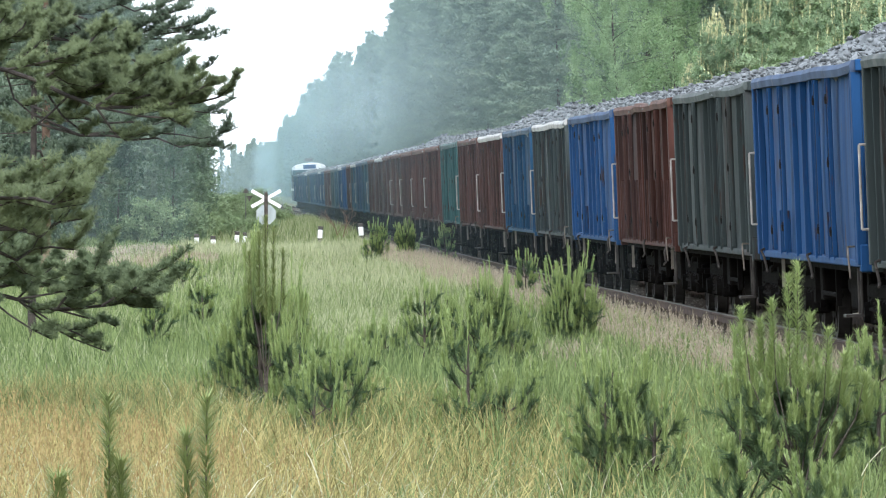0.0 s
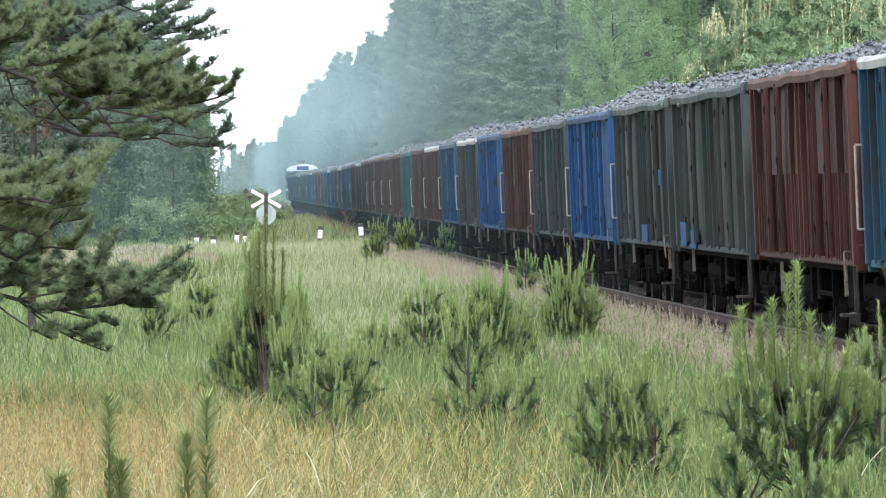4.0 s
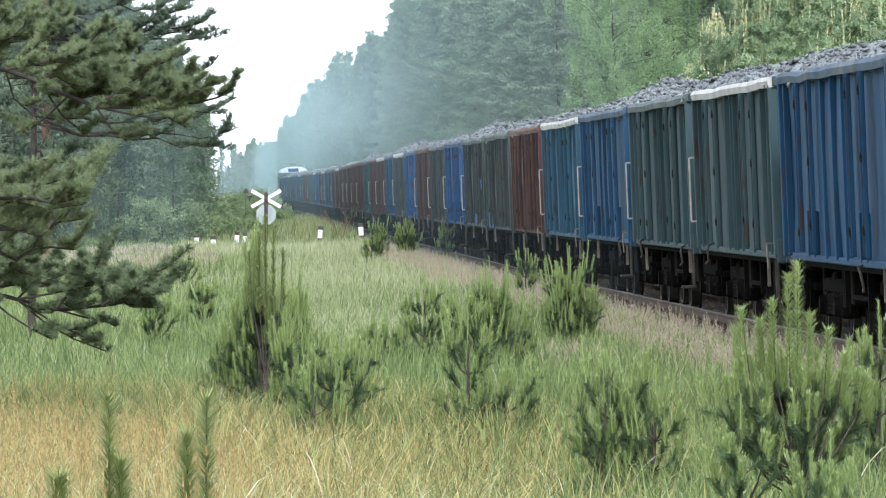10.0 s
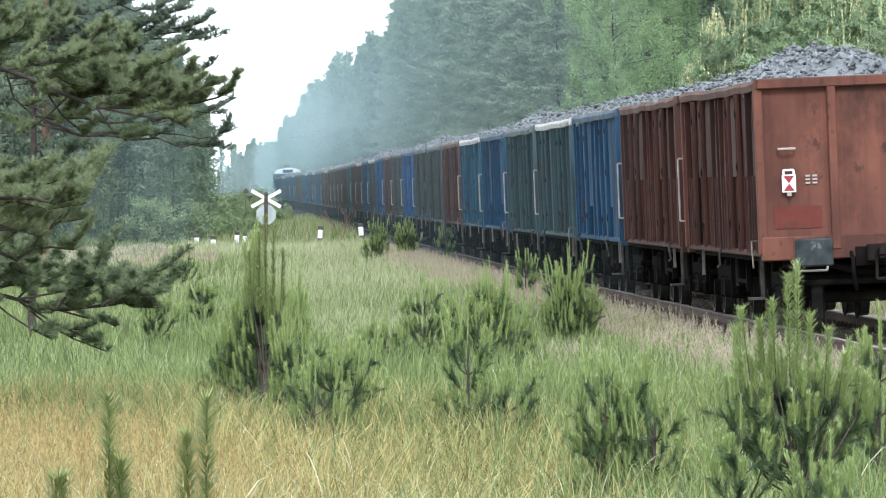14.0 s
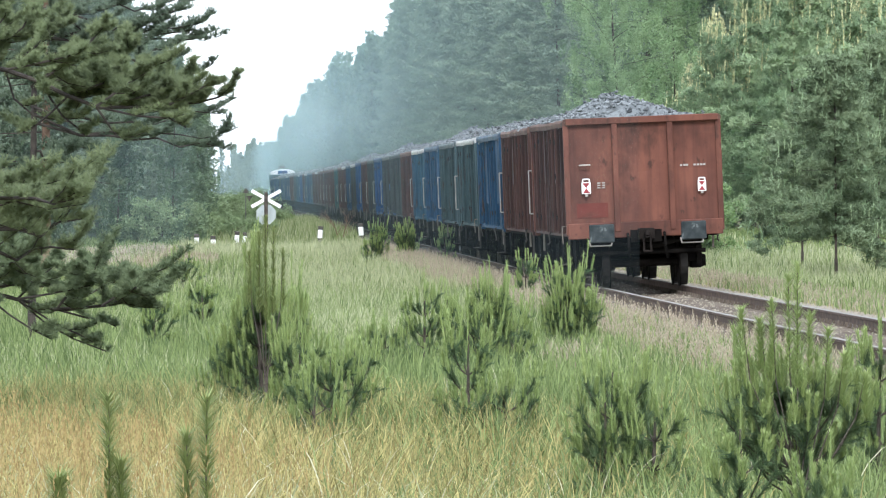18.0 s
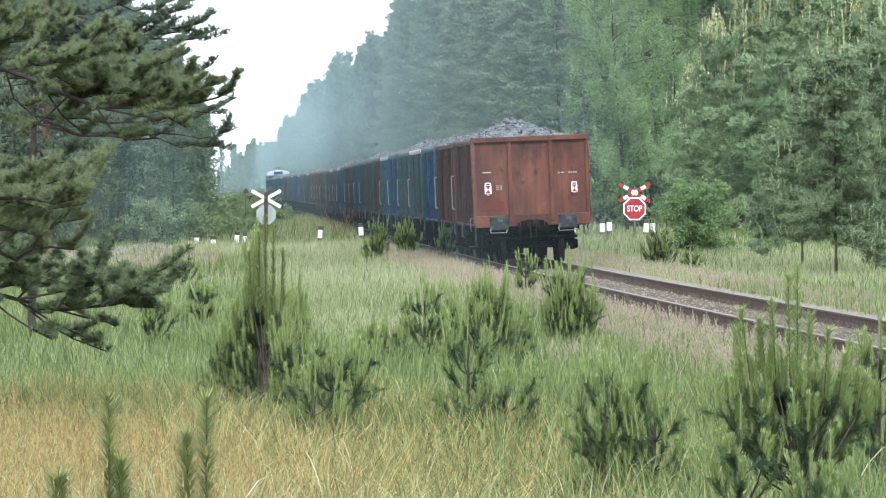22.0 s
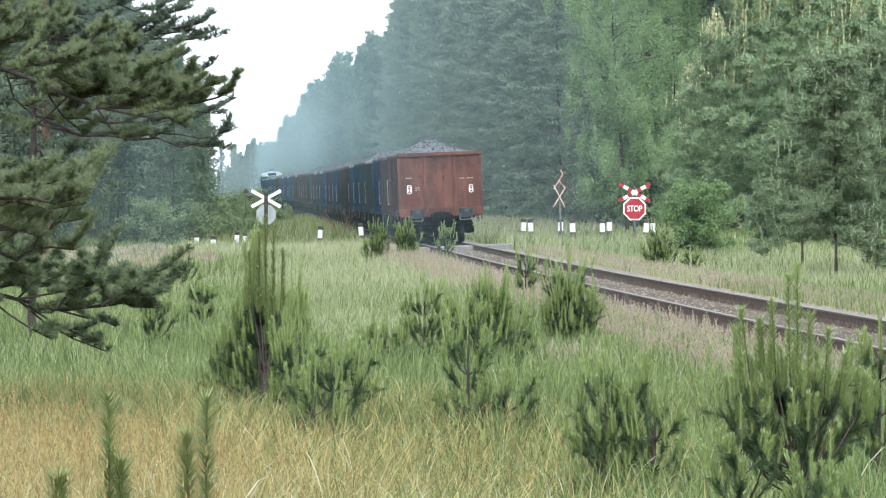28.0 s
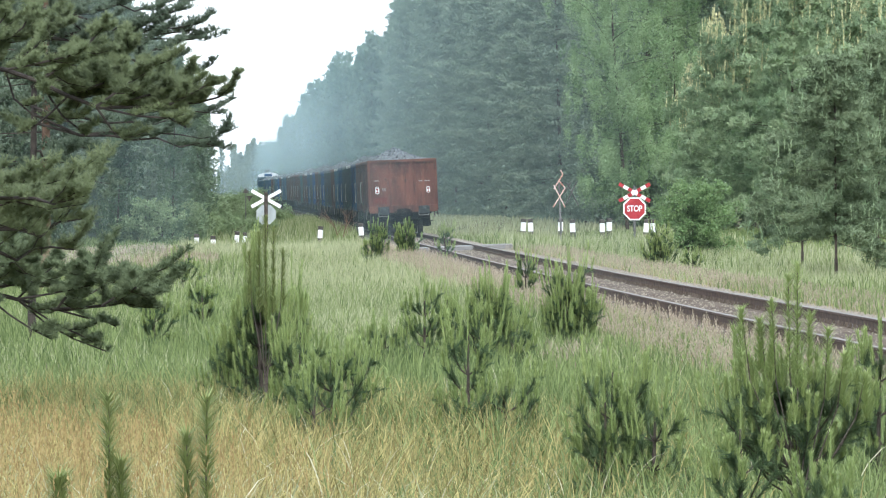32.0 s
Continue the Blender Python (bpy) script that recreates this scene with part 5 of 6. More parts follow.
RAIL_TONES = {"tail": (0.13, 0.07, 0.055), "rust": (0.13, 0.07, 0.055), "blue": (0.085, 0.12, 0.165), "bright": (0.075, 0.11, 0.19), "teal": (0.1, 0.145, 0.165), "slate": (0.11, 0.135, 0.135), "grey": (0.1, 0.115, 0.11), "green": (0.08, 0.125, 0.12)}
M_latch = mat("black_latch_steel", (0.008, 0.0075, 0.0075), (0.024, 0.021, 0.02), 4, 0.75, spec=0.1)
HW, TOP, SILL, LEN, PITCH = 1.52, 3.265, 1.06, 12.8, 14.04
DOORS = (2.6, 4.1, 8.7, 10.2)


def coal_mesh(seed, fine=True):
    """A load of coal in two or three rough piles, strewn with angular lumps."""
    r = np.random.default_rng(seed)
    lumps = 5600 if fine else 900
    nx, ny = (30, 120) if fine else (12, 40)
    gx, gy = np.meshgrid(np.linspace(-1.4, 1.4, nx), np.linspace(0.12, LEN - 0.12, ny))
    hump = np.full(gx.shape, 0.1)
    for c in (1.9 + r.uniform(-0.2, 0.4), 6.2 + r.uniform(-0.6, 0.6), 10.6 + r.uniform(-0.4, 0.3)):
        hump = hump + (1.0 if seed == 0 else 0.7) * r.uniform(0.3, 0.44) * np.exp(-((gy - c) / r.uniform(1.1, 1.7)) ** 2 - ((gx + r.uniform(0.1, 0.35)) / 0.8) ** 2)
    prof = np.clip(1 - (np.abs(gx) / 1.42) ** 1.7, 0, 1) * np.clip(np.minimum(gy - 0.1, LEN - 0.1 - gy) / 0.9, 0, 1) ** 0.7
    gz = TOP - 0.1 + (hump + 0.07) * prof + r.normal(0, 0.03, gx.shape)
    gx = gx + r.normal(0, 0.025, gx.shape)
    v = np.stack([gx, gy, gz], -1).reshape(-1, 3)
    i = (np.arange(ny - 1)[:, None] * nx + np.arange(nx - 1)[None]).ravel()
    t = np.concatenate([np.stack([i, i + 1, i + nx + 1], 1), np.stack([i, i + nx + 1, i + nx], 1)])
    pick = r.integers(0, len(v), lumps)
    c = v[pick] + r.normal(0, 1, (lumps, 3)) * (0.025, 0.025, 0.01) + (0, 0, 0.008)
    base = np.array([(1, 0, 0), (-1, 0, 0), (0, 1, 0), (0, -1, 0), (0, 0, 1), (0, 0, -1)])
    faces = np.array([(0, 2, 4), (2, 1, 4), (1, 3, 4), (3, 0, 4), (2, 0, 5), (1, 2, 5), (3, 1, 5), (0, 3, 5)])
    s = (0.016 + 0.06 * r.uniform(0, 1, (lumps, 1, 1)) ** 2.2) * (1.0 if fine else 1.5)
    q = r.normal(0, 1, (lumps, 3, 3))
    e0 = q[:, 0] / np.linalg.norm(q[:, 0], axis=1, keepdims=True)
    e1 = np.cross(e0, q[:, 1])
    e1 /= np.linalg.norm(e1, axis=1, keepdims=True)
    turn = np.stack([e0, e1, np.cross(e0, e1)], 1)
    b = np.array((1, 1, 0.75)) * np.einsum("ijk,ikl->ijl", base[None] * r.uniform(0.5, 1.3, (lumps, 6, 1)) * np.array((1.2, 0.9, 0.7)), turn)
    lv = (b * s + c[:, None]).reshape(-1, 3)
    lt = (faces[None] + (np.arange(lumps) * 6)[:, None, None] + len(v)).reshape(-1, 3)
    return tri_mesh("coal_load", np.concatenate([v, lv]), np.concatenate([t, lt]), M_coal)


COAL = [coal_mesh(s) for s in range(4)]
COAL_FAR = [coal_mesh(s + 4, False) for s in range(4)]


def wheelset_mesh():
    g = Geo()
    g.tube((-1.0, 0, 0), (1.0, 0, 0), 0.08, n=10)
    for s in (-1, 1):
        a, b = s * 0.685, s * 0.82
        g.tube((a, 0, 0), (b, 0, 0), 0.46, 0.45, 20, 1)
        g.tube((s * 0.66, 0, 0), (a, 0, 0), 0.49, 0.48, 20)
        g.tube((b, 0, 0), (b + s * 0.01, 0, 0), 0.39, 0.37, 20)
        g.tube((b, 0, 0), (b + s * 0.09, 0, 0), 0.13, 0.12, 12)
        for k in range(5):
            t = 2 * math.pi * k / 5
            g.tube((b + s * 0.005, 0.25 * math.cos(t), 0.25 * math.sin(t)), (b + s * 0.02, 0.25 * math.cos(t), 0.25 * math.sin(t)), 0.05, n=8)
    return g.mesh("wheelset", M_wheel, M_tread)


def bogie_meshes():
    f = Geo()
    for s in (-1, 1):
        x0, x1 = (0.92, 1.1) if s > 0 else (-1.1, -0.92)
        f.bevel(x0, x1, -1.35, 1.35, 0.62, 0.78, 0.02)
        f.bevel(x0, x1, -0.45, 0.45, 0.36, 0.62, 0.03)
        for y in (-0.9, 0.9):
            f.bevel(s * 1.0 - 0.12, s * 1.0 + 0.12, y - 0.15, y + 0.15, 0.32, 0.62, 0.03)
            f.tube((s * 1.12, y, 0.46), (s * 1.19, y, 0.46), 0.13, 0.11, 12)
        f.box(s * 1.02 - 0.03, s * 1.02 + 0.03, -1.45, -1.35, 0.4, 0.75)
    f.bevel(-1.1, 1.1, -0.2, 0.2, 0.6, 0.86, 0.03)
    for y in (-1.32, 1.32):
        f.box(-1.0, 1.0, y - 0.05, y + 0.05, 0.62, 0.74)
    sp = Geo()
    for k in range(5):
        sp.tube((0, 0, 0.05 * k), (0, 0, 0.05 * k + 0.03), 0.075, n=10)
        sp.tube((0, 0, 0.05 * k + 0.03), (0, 0, 0.05 * k + 0.05), 0.05, n=8, caps=False)
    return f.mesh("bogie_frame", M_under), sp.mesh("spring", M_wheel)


WHEELS, (BOGIE, SPRING) = wheelset_mesh(), bogie_meshes()
BOGIE_Y = (1.9, 10.9)


def underframe_mesh():
    g = Geo()
    g.box(-0.3, 0.3, -0.05, LEN + 0.05, 0.86, 1.1)
    for s in (-1, 1):
        g.box(s * 1.3 - 0.07, s * 1.3 + 0.07, 0.02, LEN - 0.02, 0.94, 1.14)
    for y in np.linspace(0.6, LEN - 0.6, 8):
        g.box(-1.3, 1.3, y - 0.05, y + 0.05, 0.94, 1.1)
    g.box(-1.36, 1.36, 0.05, LEN - 0.05, 1.1, 1.15)
    # brake cylinder, rods, air tank
    g.tube((-0.8, 5.4, 0.72), (-0.8, 6.5, 0.72), 0.2, n=12)
    g.tube((0.5, 5.0, 0.75), (0.5, 7.4, 0.75), 0.17, n=12)
    g.pipe([(-0.2, 3.2, 0.6), (-0.2, 9.6, 0.6)], 0.025)
    for y in (5.0, 7.6):
        for s in (-1, 1):
            g.box(s * 1.25 - 0.03, s * 1.25 + 0.03, y - 0.04, y + 0.04, 0.5, 0.94)
    # rods, and added black blocks standing in for the shade between the bogies
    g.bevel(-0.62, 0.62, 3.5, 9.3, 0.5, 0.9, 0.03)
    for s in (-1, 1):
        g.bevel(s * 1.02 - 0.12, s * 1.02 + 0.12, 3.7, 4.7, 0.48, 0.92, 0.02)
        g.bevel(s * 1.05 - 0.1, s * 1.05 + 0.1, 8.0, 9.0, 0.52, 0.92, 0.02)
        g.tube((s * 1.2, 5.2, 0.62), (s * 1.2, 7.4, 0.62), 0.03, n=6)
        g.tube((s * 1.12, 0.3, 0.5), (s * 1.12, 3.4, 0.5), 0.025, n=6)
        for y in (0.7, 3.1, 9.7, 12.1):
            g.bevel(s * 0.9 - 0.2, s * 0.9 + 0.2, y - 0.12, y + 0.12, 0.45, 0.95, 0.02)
    # a bent cross member behind the buffers
    for y in (0.18, LEN - 0.18):
        g.pipe([(-1.2, y, 0.92), (-0.55, y, 0.88), (-0.3, y, 0.8), (0.3, y, 0.8), (0.55, y, 0.88), (1.2, y, 0.92)], 0.055, 8)
        g.pipe([(-1.15, y + 0.1, 0.66), (1.15, y + 0.1, 0.66)], 0.04, 8)
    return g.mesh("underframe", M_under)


UNDER = underframe_mesh()


def wall_mesh(material, pressed, seed):
    """A side wall of sheet steel between its posts, slightly pressed and dented. Its outer face looks to -x."""
    r = np.random.default_rng(seed)
    ys = np.linspace(0.06, LEN - 0.06, 161 if pressed else 61)
    zs = np.linspace(SILL - 0.03, TOP - 0.14, 9)
    out = []
    for z in zs:
        k = np.sin((z - zs[0]) / (zs[-1] - zs[0]) * np.pi)
        bulge = 0.018 * (np.sin(ys * np.pi / 0.46) > 0.2) * pressed + 0.03 * k * np.sin(ys * 0.5 + seed) + r.normal(0, 0.0015, len(ys))
        out.append(np.stack([-(HW - 0.115) - bulge, ys, np.full(len(ys), z)], -1))
    v = np.array(out)
    inner = v.copy()
    inner[..., 0] = -(HW - 0.22)
    nv = v.reshape(-1, 3)
    w, h = len(ys), len(zs)
    i = (np.arange(h - 1)[:, None] * w + np.arange(w - 1)[None]).ravel()
    t1 = np.concatenate([np.stack([i, i + w + 1, i + 1], 1), np.stack([i, i + w, i + w + 1], 1)])
    t2 = t1[:, ::-1] + len(nv)
    return tri_mesh("side_wall", np.concatenate([nv, inner.reshape(-1, 3)]), np.concatenate([t1, t2]), material)


class WagonKit:
    """The meshes of one colour of wagon."""

    def __init__(self, key, seed):
        p = PAINTS[key]
        # only the last wagon's ends take the sun-lightened copy of the paint
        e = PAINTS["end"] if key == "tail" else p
        self.key = key
        self.wall = wall_mesh(p, 1.0 if key in ("blue", "bright") else 0.0, seed)
        dusty = RAIL_TONES[key]
        coat = mat("dusty_" + key + "_rail", tuple(0.55 * c for c in dusty), dusty, 1.6, 0.75, bump=0.2, spec=0.15, stain=(0.12, 0.075, 0.055) if key in ("rust", "tail") else (0.17, 0.165, 0.16), stain_at=0.6, shift=True)
        self.rib = Geo().bevel(*((-0.03, 0.055, -0.014, 0.014) if key in ("slate", "grey", "teal", "green") else (-0.025, 0.055, -0.035, 0.035)), SILL + 0.0, TOP - 0.14, 0.006).mesh("rib", p)
        self.short = Geo().bevel(-0.025, 0.04, -0.018, 0.018, SILL + 0.0, 2.04 if key in ("rust", "tail") else 1.6, 0.006).mesh("short_rib", p)
        self.sill = Geo().bevel(-0.015, 0.06, 0.0, LEN, SILL - 0.05, SILL + 0.03, 0.012).mesh("side_sill", p)
        r = random.Random(seed)
        rail = Geo()
        n = 9
        prof = [(-0.06, -0.14), (0.1, -0.14), (0.1, -0.01), (0.05, 0.0), (-0.045, -0.01), (-0.075, -0.06)]
        for k in range(n + 1):
            y = LEN * k / n
            dx, dz = r.uniform(-0.03, 0.015), r.uniform(-0.03, 0.005)
            if k in (0, n):
                dx = dz = 0
            rail.v.extend((a + dx, y, b + dz) for a, b in prof)
        for k in range(n):
            for i in range(6):
                j = (i + 1) % 6
                rail.f.append((k * 6 + i, k * 6 + j, k * 6 + 6 + j, k * 6 + 6 + i))
                rail.m.append(0)
        rail.f += [tuple(range(5, -1, -1)), tuple(range(n * 6, n * 6 + 6))]
        rail.m += [0, 0]
        self.rail, self.light_rail = rail.mesh("top_rail", coat), rail.mesh("top_rail", M_lightrail)
        bar = Geo()
        for dy in (-0.09, 0.09):
            bar.tube((-0.02, dy * 0.6, SILL + 0.1), (-0.02, dy * 0.6, TOP - 0.2), 0.02, n=6, slot=1)
        bar.bevel(-0.05, 0.0, -0.13, -0.1, SILL + 0.06, TOP - 0.16, 0.006)
        bar.bevel(-0.05, 0.0, 0.1, 0.13, SILL + 0.06, TOP - 0.16, 0.006)
        self.bar = bar.mesh("door_bar", p, M_latch)
        la = Geo().bevel(-0.075, 0.0, -0.035, 0.045, -0.06, 0.05, 0.012)
        la.tube((-0.07, -0.02, 0.02), (-0.07, -0.16, 0.09), 0.012, n=5)
        self.latch = la.mesh("latch", M_latch)
        end = Geo()
        nx, nz = 24, 14
        for j in range(nz + 1):
            for i in range(nx + 1):
                x, z = -HW + 0.06 + (2 * HW - 0.12) * i / nx, SILL + 0.2 + (TOP - 0.1 - SILL - 0.2) * j / nz
                b = 0.02 * abs(math.sin(3 * math.pi * i / nx)) * math.sin(math.pi * j / nz) + r.gauss(0, 0.002)
                end.v.append((x, 0.04 + b, z))
        for j in range(nz):
            for i in range(nx):
                k = j * (nx + 1) + i
                end.f.append((k, k + 1, k + nx + 2, k + nx + 1))
                end.m.append(0)
        end.box(-HW + 0.06, HW - 0.06, 0.075, 0.1, SILL + 0.2, TOP - 0.1)
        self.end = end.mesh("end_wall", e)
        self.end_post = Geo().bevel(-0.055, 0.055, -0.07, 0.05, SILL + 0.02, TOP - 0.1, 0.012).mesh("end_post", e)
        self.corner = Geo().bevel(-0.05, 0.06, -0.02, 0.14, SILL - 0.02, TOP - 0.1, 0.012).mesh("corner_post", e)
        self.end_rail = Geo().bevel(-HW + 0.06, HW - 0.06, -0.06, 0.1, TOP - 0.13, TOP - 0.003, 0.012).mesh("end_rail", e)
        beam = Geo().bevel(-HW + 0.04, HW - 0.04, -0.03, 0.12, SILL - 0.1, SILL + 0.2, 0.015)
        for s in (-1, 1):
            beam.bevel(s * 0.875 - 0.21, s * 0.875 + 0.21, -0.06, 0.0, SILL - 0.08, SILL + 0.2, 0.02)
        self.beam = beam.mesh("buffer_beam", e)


KITS = {k: WagonKit(k, 10 + i) for i, k in enumerate(k for k in PAINTS if k != "end")}
M_step = mat("worn_step_steel", (0.025, 0.021, 0.019), (0.085, 0.073, 0.064), 5, 0.7, spec=0.1)
M_hook = mat("worn_hook_steel", (0.08, 0.066, 0.054), (0.24, 0.2, 0.165), 5, 0.65, spec=0.15)
HAND = Geo().pipe([(0.05, 0, 1.42), (-0.06, 0, 1.42), (-0.06, 0, 2.32), (0.05, 0, 2.32)], 0.014).mesh("handrail", M_pipe)
HOOK = Geo().pipe([(0, 0.28, 1.2), (-0.09, 0.2, 1.2), (-0.1, 0.08, 1.1), (-0.09, 0.03, 0.86)], 0.011).mesh("rope_hook", M_hook)
SMALL = Geo().pipe([(0, 0.12, 1.08), (-0.06, 0.1, 1.06), (-0.07, 0.02, 0.98), (-0.05, 0.0, 0.84), (-0.08, -0.05, 0.8)], 0.016).mesh("hanging_hook", M_step)
STEP = Geo().box(-0.2, 0.0, -0.16, 0.16, 0.47, 0.5).pipe([(-0.02, -0.14, 0.5), (-0.02, -0.14, 1.0)], 0.016).pipe([(-0.02, 0.14, 0.5), (-0.02, 0.14, 1.0)], 0.016).mesh("footstep", M_step)
STIRRUP = Geo().box(-0.02, 0.02, -0.015, 0.015, 0.7, 1.02).box(-0.02, 0.02, -0.04, 0.04, 0.66, 0.7).mesh("door_stop", M_hook)
BUFF = Geo().tube((0, -0.02, 0), (0, -0.42, 0), 0.13, 0.1, 12).tube((0, -0.4, 0), (0, -0.57, 0), 0.075, n=10).mesh("buffer", M_under)
BHEAD = Geo().bevel(-0.24, 0.24, -0.62, -0.565, -0.18, 0.17, 0.02).mesh("buffer_head", M_buffer)
COUP = Geo().bevel(-0.16, 0.16, -0.12, 0.0, -0.1, 0.12, 0.02).pipe([(0, -0.05, 0.02), (0, -0.34, 0.06), (0, -0.4, -0.03), (0, -0.3, -0.07)], 0.04, 8).pipe([(-0.06, -0.3, 0.0), (-0.07, -0.33, -0.32), (0.07, -0.33, -0.32), (0.06, -0.3, 0.0)], 0.022).mesh("coupling_hook", M_wheel)
HOSE = Geo().pipe([(0, -0.02, 0.05), (0, -0.16, 0.0), (0.0, -0.2, -0.2), (0.02, -0.17, -0.36), (0.04, -0.12, -0.42)], 0.026, 8).mesh("brake_hose", M_under)
RIBS = {
    "thin": [0.75, 1.6, 3.35, 5.1, 5.95, 6.4, 7.3, 9.45, 11.2, 12.0],
    "pressed": [0.5, 5.2, 6.4, 7.6, 12.3],
    "rust": [0.45, 1.75, 3.35, 5.2, 6.15, 6.65, 7.6, 9.45, 11.05, 12.35],
}
SHORTS = {
    "thin": [],
    "pressed": [3.05, 3.7, 9.1, 9.85],
    "rust": [0.75, 1.05, 1.4, 2.1, 2.4, 3.0, 3.7, 4.4, 4.8, 5.5, 5.85, 7.0, 7.3, 8.0, 8.4, 9.1, 9.8, 10.4, 10.75, 11.4, 11.7, 12.05],
}
STYLE = {"tail": "rust", "slate": "thin", "grey": "thin", "teal": "thin", "green": "thin", "blue": "pressed", "bright": "pressed", "rust": "rust"}


def full_wagon(key, light=False, load=0, shorts=True):
    """An open coal wagon, its origin on the rails under the rear end of the body."""
    k = KITS[key]
    chance = random.Random(len(WAGONS) * 7 + 3)
    t = thing("coal_wagon", f"{SAID[key]} open freight wagon heaped with coal", "freight wagon", group="wagons of the train")
    turn = pose(0, LEN, 0, 0, 0, 180)
    part("underframe", UNDER, t, "grimy underframe, blackened for the shade beneath the wagon")
    for m in (Matrix.Identity(4), turn):
        left = m == Matrix.Identity(4)
        part("side_wall", k.wall, t, f"dented {SAID[key]} sheet steel wall", m)
        part("side_sill", k.sill, t, "", m @ pose(-HW + 0.07, 0, 0))
        part("top_rail", k.light_rail if light else k.rail, t, "worn pale top rail" if light else "", m @ pose(-HW + 0.075, 0, TOP))
        for y in RIBS[STYLE[key]]:
            part("rib", k.rib, t, "", m @ pose(-HW + 0.06, y, 0))
        if shorts:
            for y in SHORTS[STYLE[key]]:
                part("short_rib", k.short, t, "", m @ pose(-HW + 0.07, y, 0))
        for y in DOORS:
            bar = part("door_bar", k.bar, t, "vertical locking bars of the door", m @ pose(-HW + 0.03, y, 0))
            for z in (1.4, 2.15, 2.85) if y in DOORS[::2] else (1.4, 2.85):
                part("latch", k.latch, bar, "", pose(-0.015, 0.0, z + chance.uniform(-0.06, 0.06)) @ Matrix.Scale(0.7, 4))
        for y in (DOORS[0] - 0.5, DOORS[3] + 0.4):
            if chance.random() < 0.75:
                part("door_stop", STIRRUP, t, "pale worn door stop", m @ pose(-HW + 0.12, y + chance.uniform(-0.5, 0.5), chance.uniform(-0.06, 0.06), chance.uniform(-12, 12)))
        if left and load != 2:
            part("handrail", HAND, t, "pale handrail", m @ pose(-HW, LEN - 0.12, 0))
        if chance.random() < 0.6:
            part("rope_hook", HOOK, t, "pale curved hook", m @ pose(-HW + 0.04, 0.25, chance.uniform(-0.05, 0.05)))
        for y in (2.2, 5.9, 11.0):
            if chance.random() < 0.6:
                part("hanging_hook", SMALL, t, "", m @ pose(-HW + 0.05, y + chance.uniform(-0.9, 0.9), chance.uniform(-0.05, 0.05), 0, 0, chance.uniform(-30, 30)))
        part("footstep", STEP, t, "", m @ pose(-HW + 0.1, 0.55, 0))
        # ends
        part("end_wall", k.end, t, f"faded {SAID[key]} end wall", m)
        part("end_rail", k.end_rail, t, "", m)
        part("buffer_beam", k.beam, t, "", m)
        for x in (-0.53, 0.53):
            part("end_post", k.end_post, t, "", m @ pose(x, 0.02, 0))
        part("corner_post", k.corner, t, "", m @ pose(-HW + 0.06, 0.02, 0))
        part("corner_post", k.corner, t, "", m @ pose(HW - 0.07, 0.02, 0))
        for x in (-0.875, 0.875):
            b = part("buffer", BUFF, t, "", m @ pose(x, 0, SILL))
            part("buffer_head", BHEAD, b, "dark rectangular buffer plate")
        part("coupling_hook", COUP, t, "", m @ pose(0, -0.03, SILL - 0.05))
        part("brake_hose", HOSE, t, "", m @ pose(-0.35, -0.03, SILL - 0.08))
        part("brake_hose", HOSE, t, "", m @ pose(0.35, -0.03, SILL - 0.08))
    for y in BOGIE_Y:
        b = part("bogie", BOGIE, t, "black cast bogie frame", pose(0, y, 0))
        for d in (-0.9, 0.9):
            part("wheelset", WHEELS, b, "two steel wheels on an axle", pose(0, d, 0.46))
        for x in (-1.02, 1.02):
            for d in (-0.2, 0.2):
                part("spring", SPRING, b, "", pose(x * 1.06, d, 0.36))
    part("coal_load", COAL[load], t, "heap of dull black and grey coal")
    return t


def plain_wagon(key, light=False, load=0):
    """The same wagon as it shows far off."""
    k = KITS[key]
    t = thing("coal_wagon", f"{SAID[key]} open freight wagon heaped with coal", "freight wagon", group="wagons of the train")
    turn = pose(0, LEN, 0, 0, 0, 180)
    part("underframe", UNDER, t, "grimy underframe, blackened for the shade beneath the wagon")
    for m in (Matrix.Identity(4), turn):
        part("side_wall", k.wall, t, "", m)
        part("side_sill", k.sill, t, "", m @ pose(-HW + 0.07, 0, 0))
        part("top_rail", k.light_rail if light else k.rail, t, "", m @ pose(-HW + 0.075, 0, TOP))
        part("end_wall", k.end, t, "", m)
        part("buffer_beam", k.beam, t, "", m)
        for y in DOORS:
            part("door_bar", k.bar, t, "", m @ pose(-HW + 0.03, y, 0))
    if load % 2:
        part("handrail", HAND, t, "pale handrail", pose(-HW, LEN - 0.12, 0))
    for y in BOGIE_Y:
        b = part("bogie", BOGIE, t, "", pose(0, y, 0))
        for d in (-0.9, 0.9):
            part("wheelset", WHEELS, b, "", pose(0, d, 0.46))
    part("coal_load", COAL_FAR[load], t, "heap of dull black and grey coal")
    return t


ORDER = ["tail", "rust", "blue", "slate*", "slate", "blue", "teal*", "rust", "grey", "grey", "bright", "grey", "rust", "bright", "grey*", "blue", "rust*", "rust", "green",
         "rust", "rust", "rust", "rust", "rust", "rust*", "rust", "teal", "blue", "teal*", "rust", "bright", "blue*", "teal", "slate", "rust", "rust", "blue", "blue*", "blue", "teal", "blue", "slate", "blue*", "teal", "blue", "blue", "teal", "blue"]
WAGONS = []
for i, key in enumerate(ORDER):
    light = key.endswith("*")
    WAGONS.append((full_wagon if i < 22 else plain_wagon)(key.rstrip("*"), light, (i * 3 + i // 4) % 4))


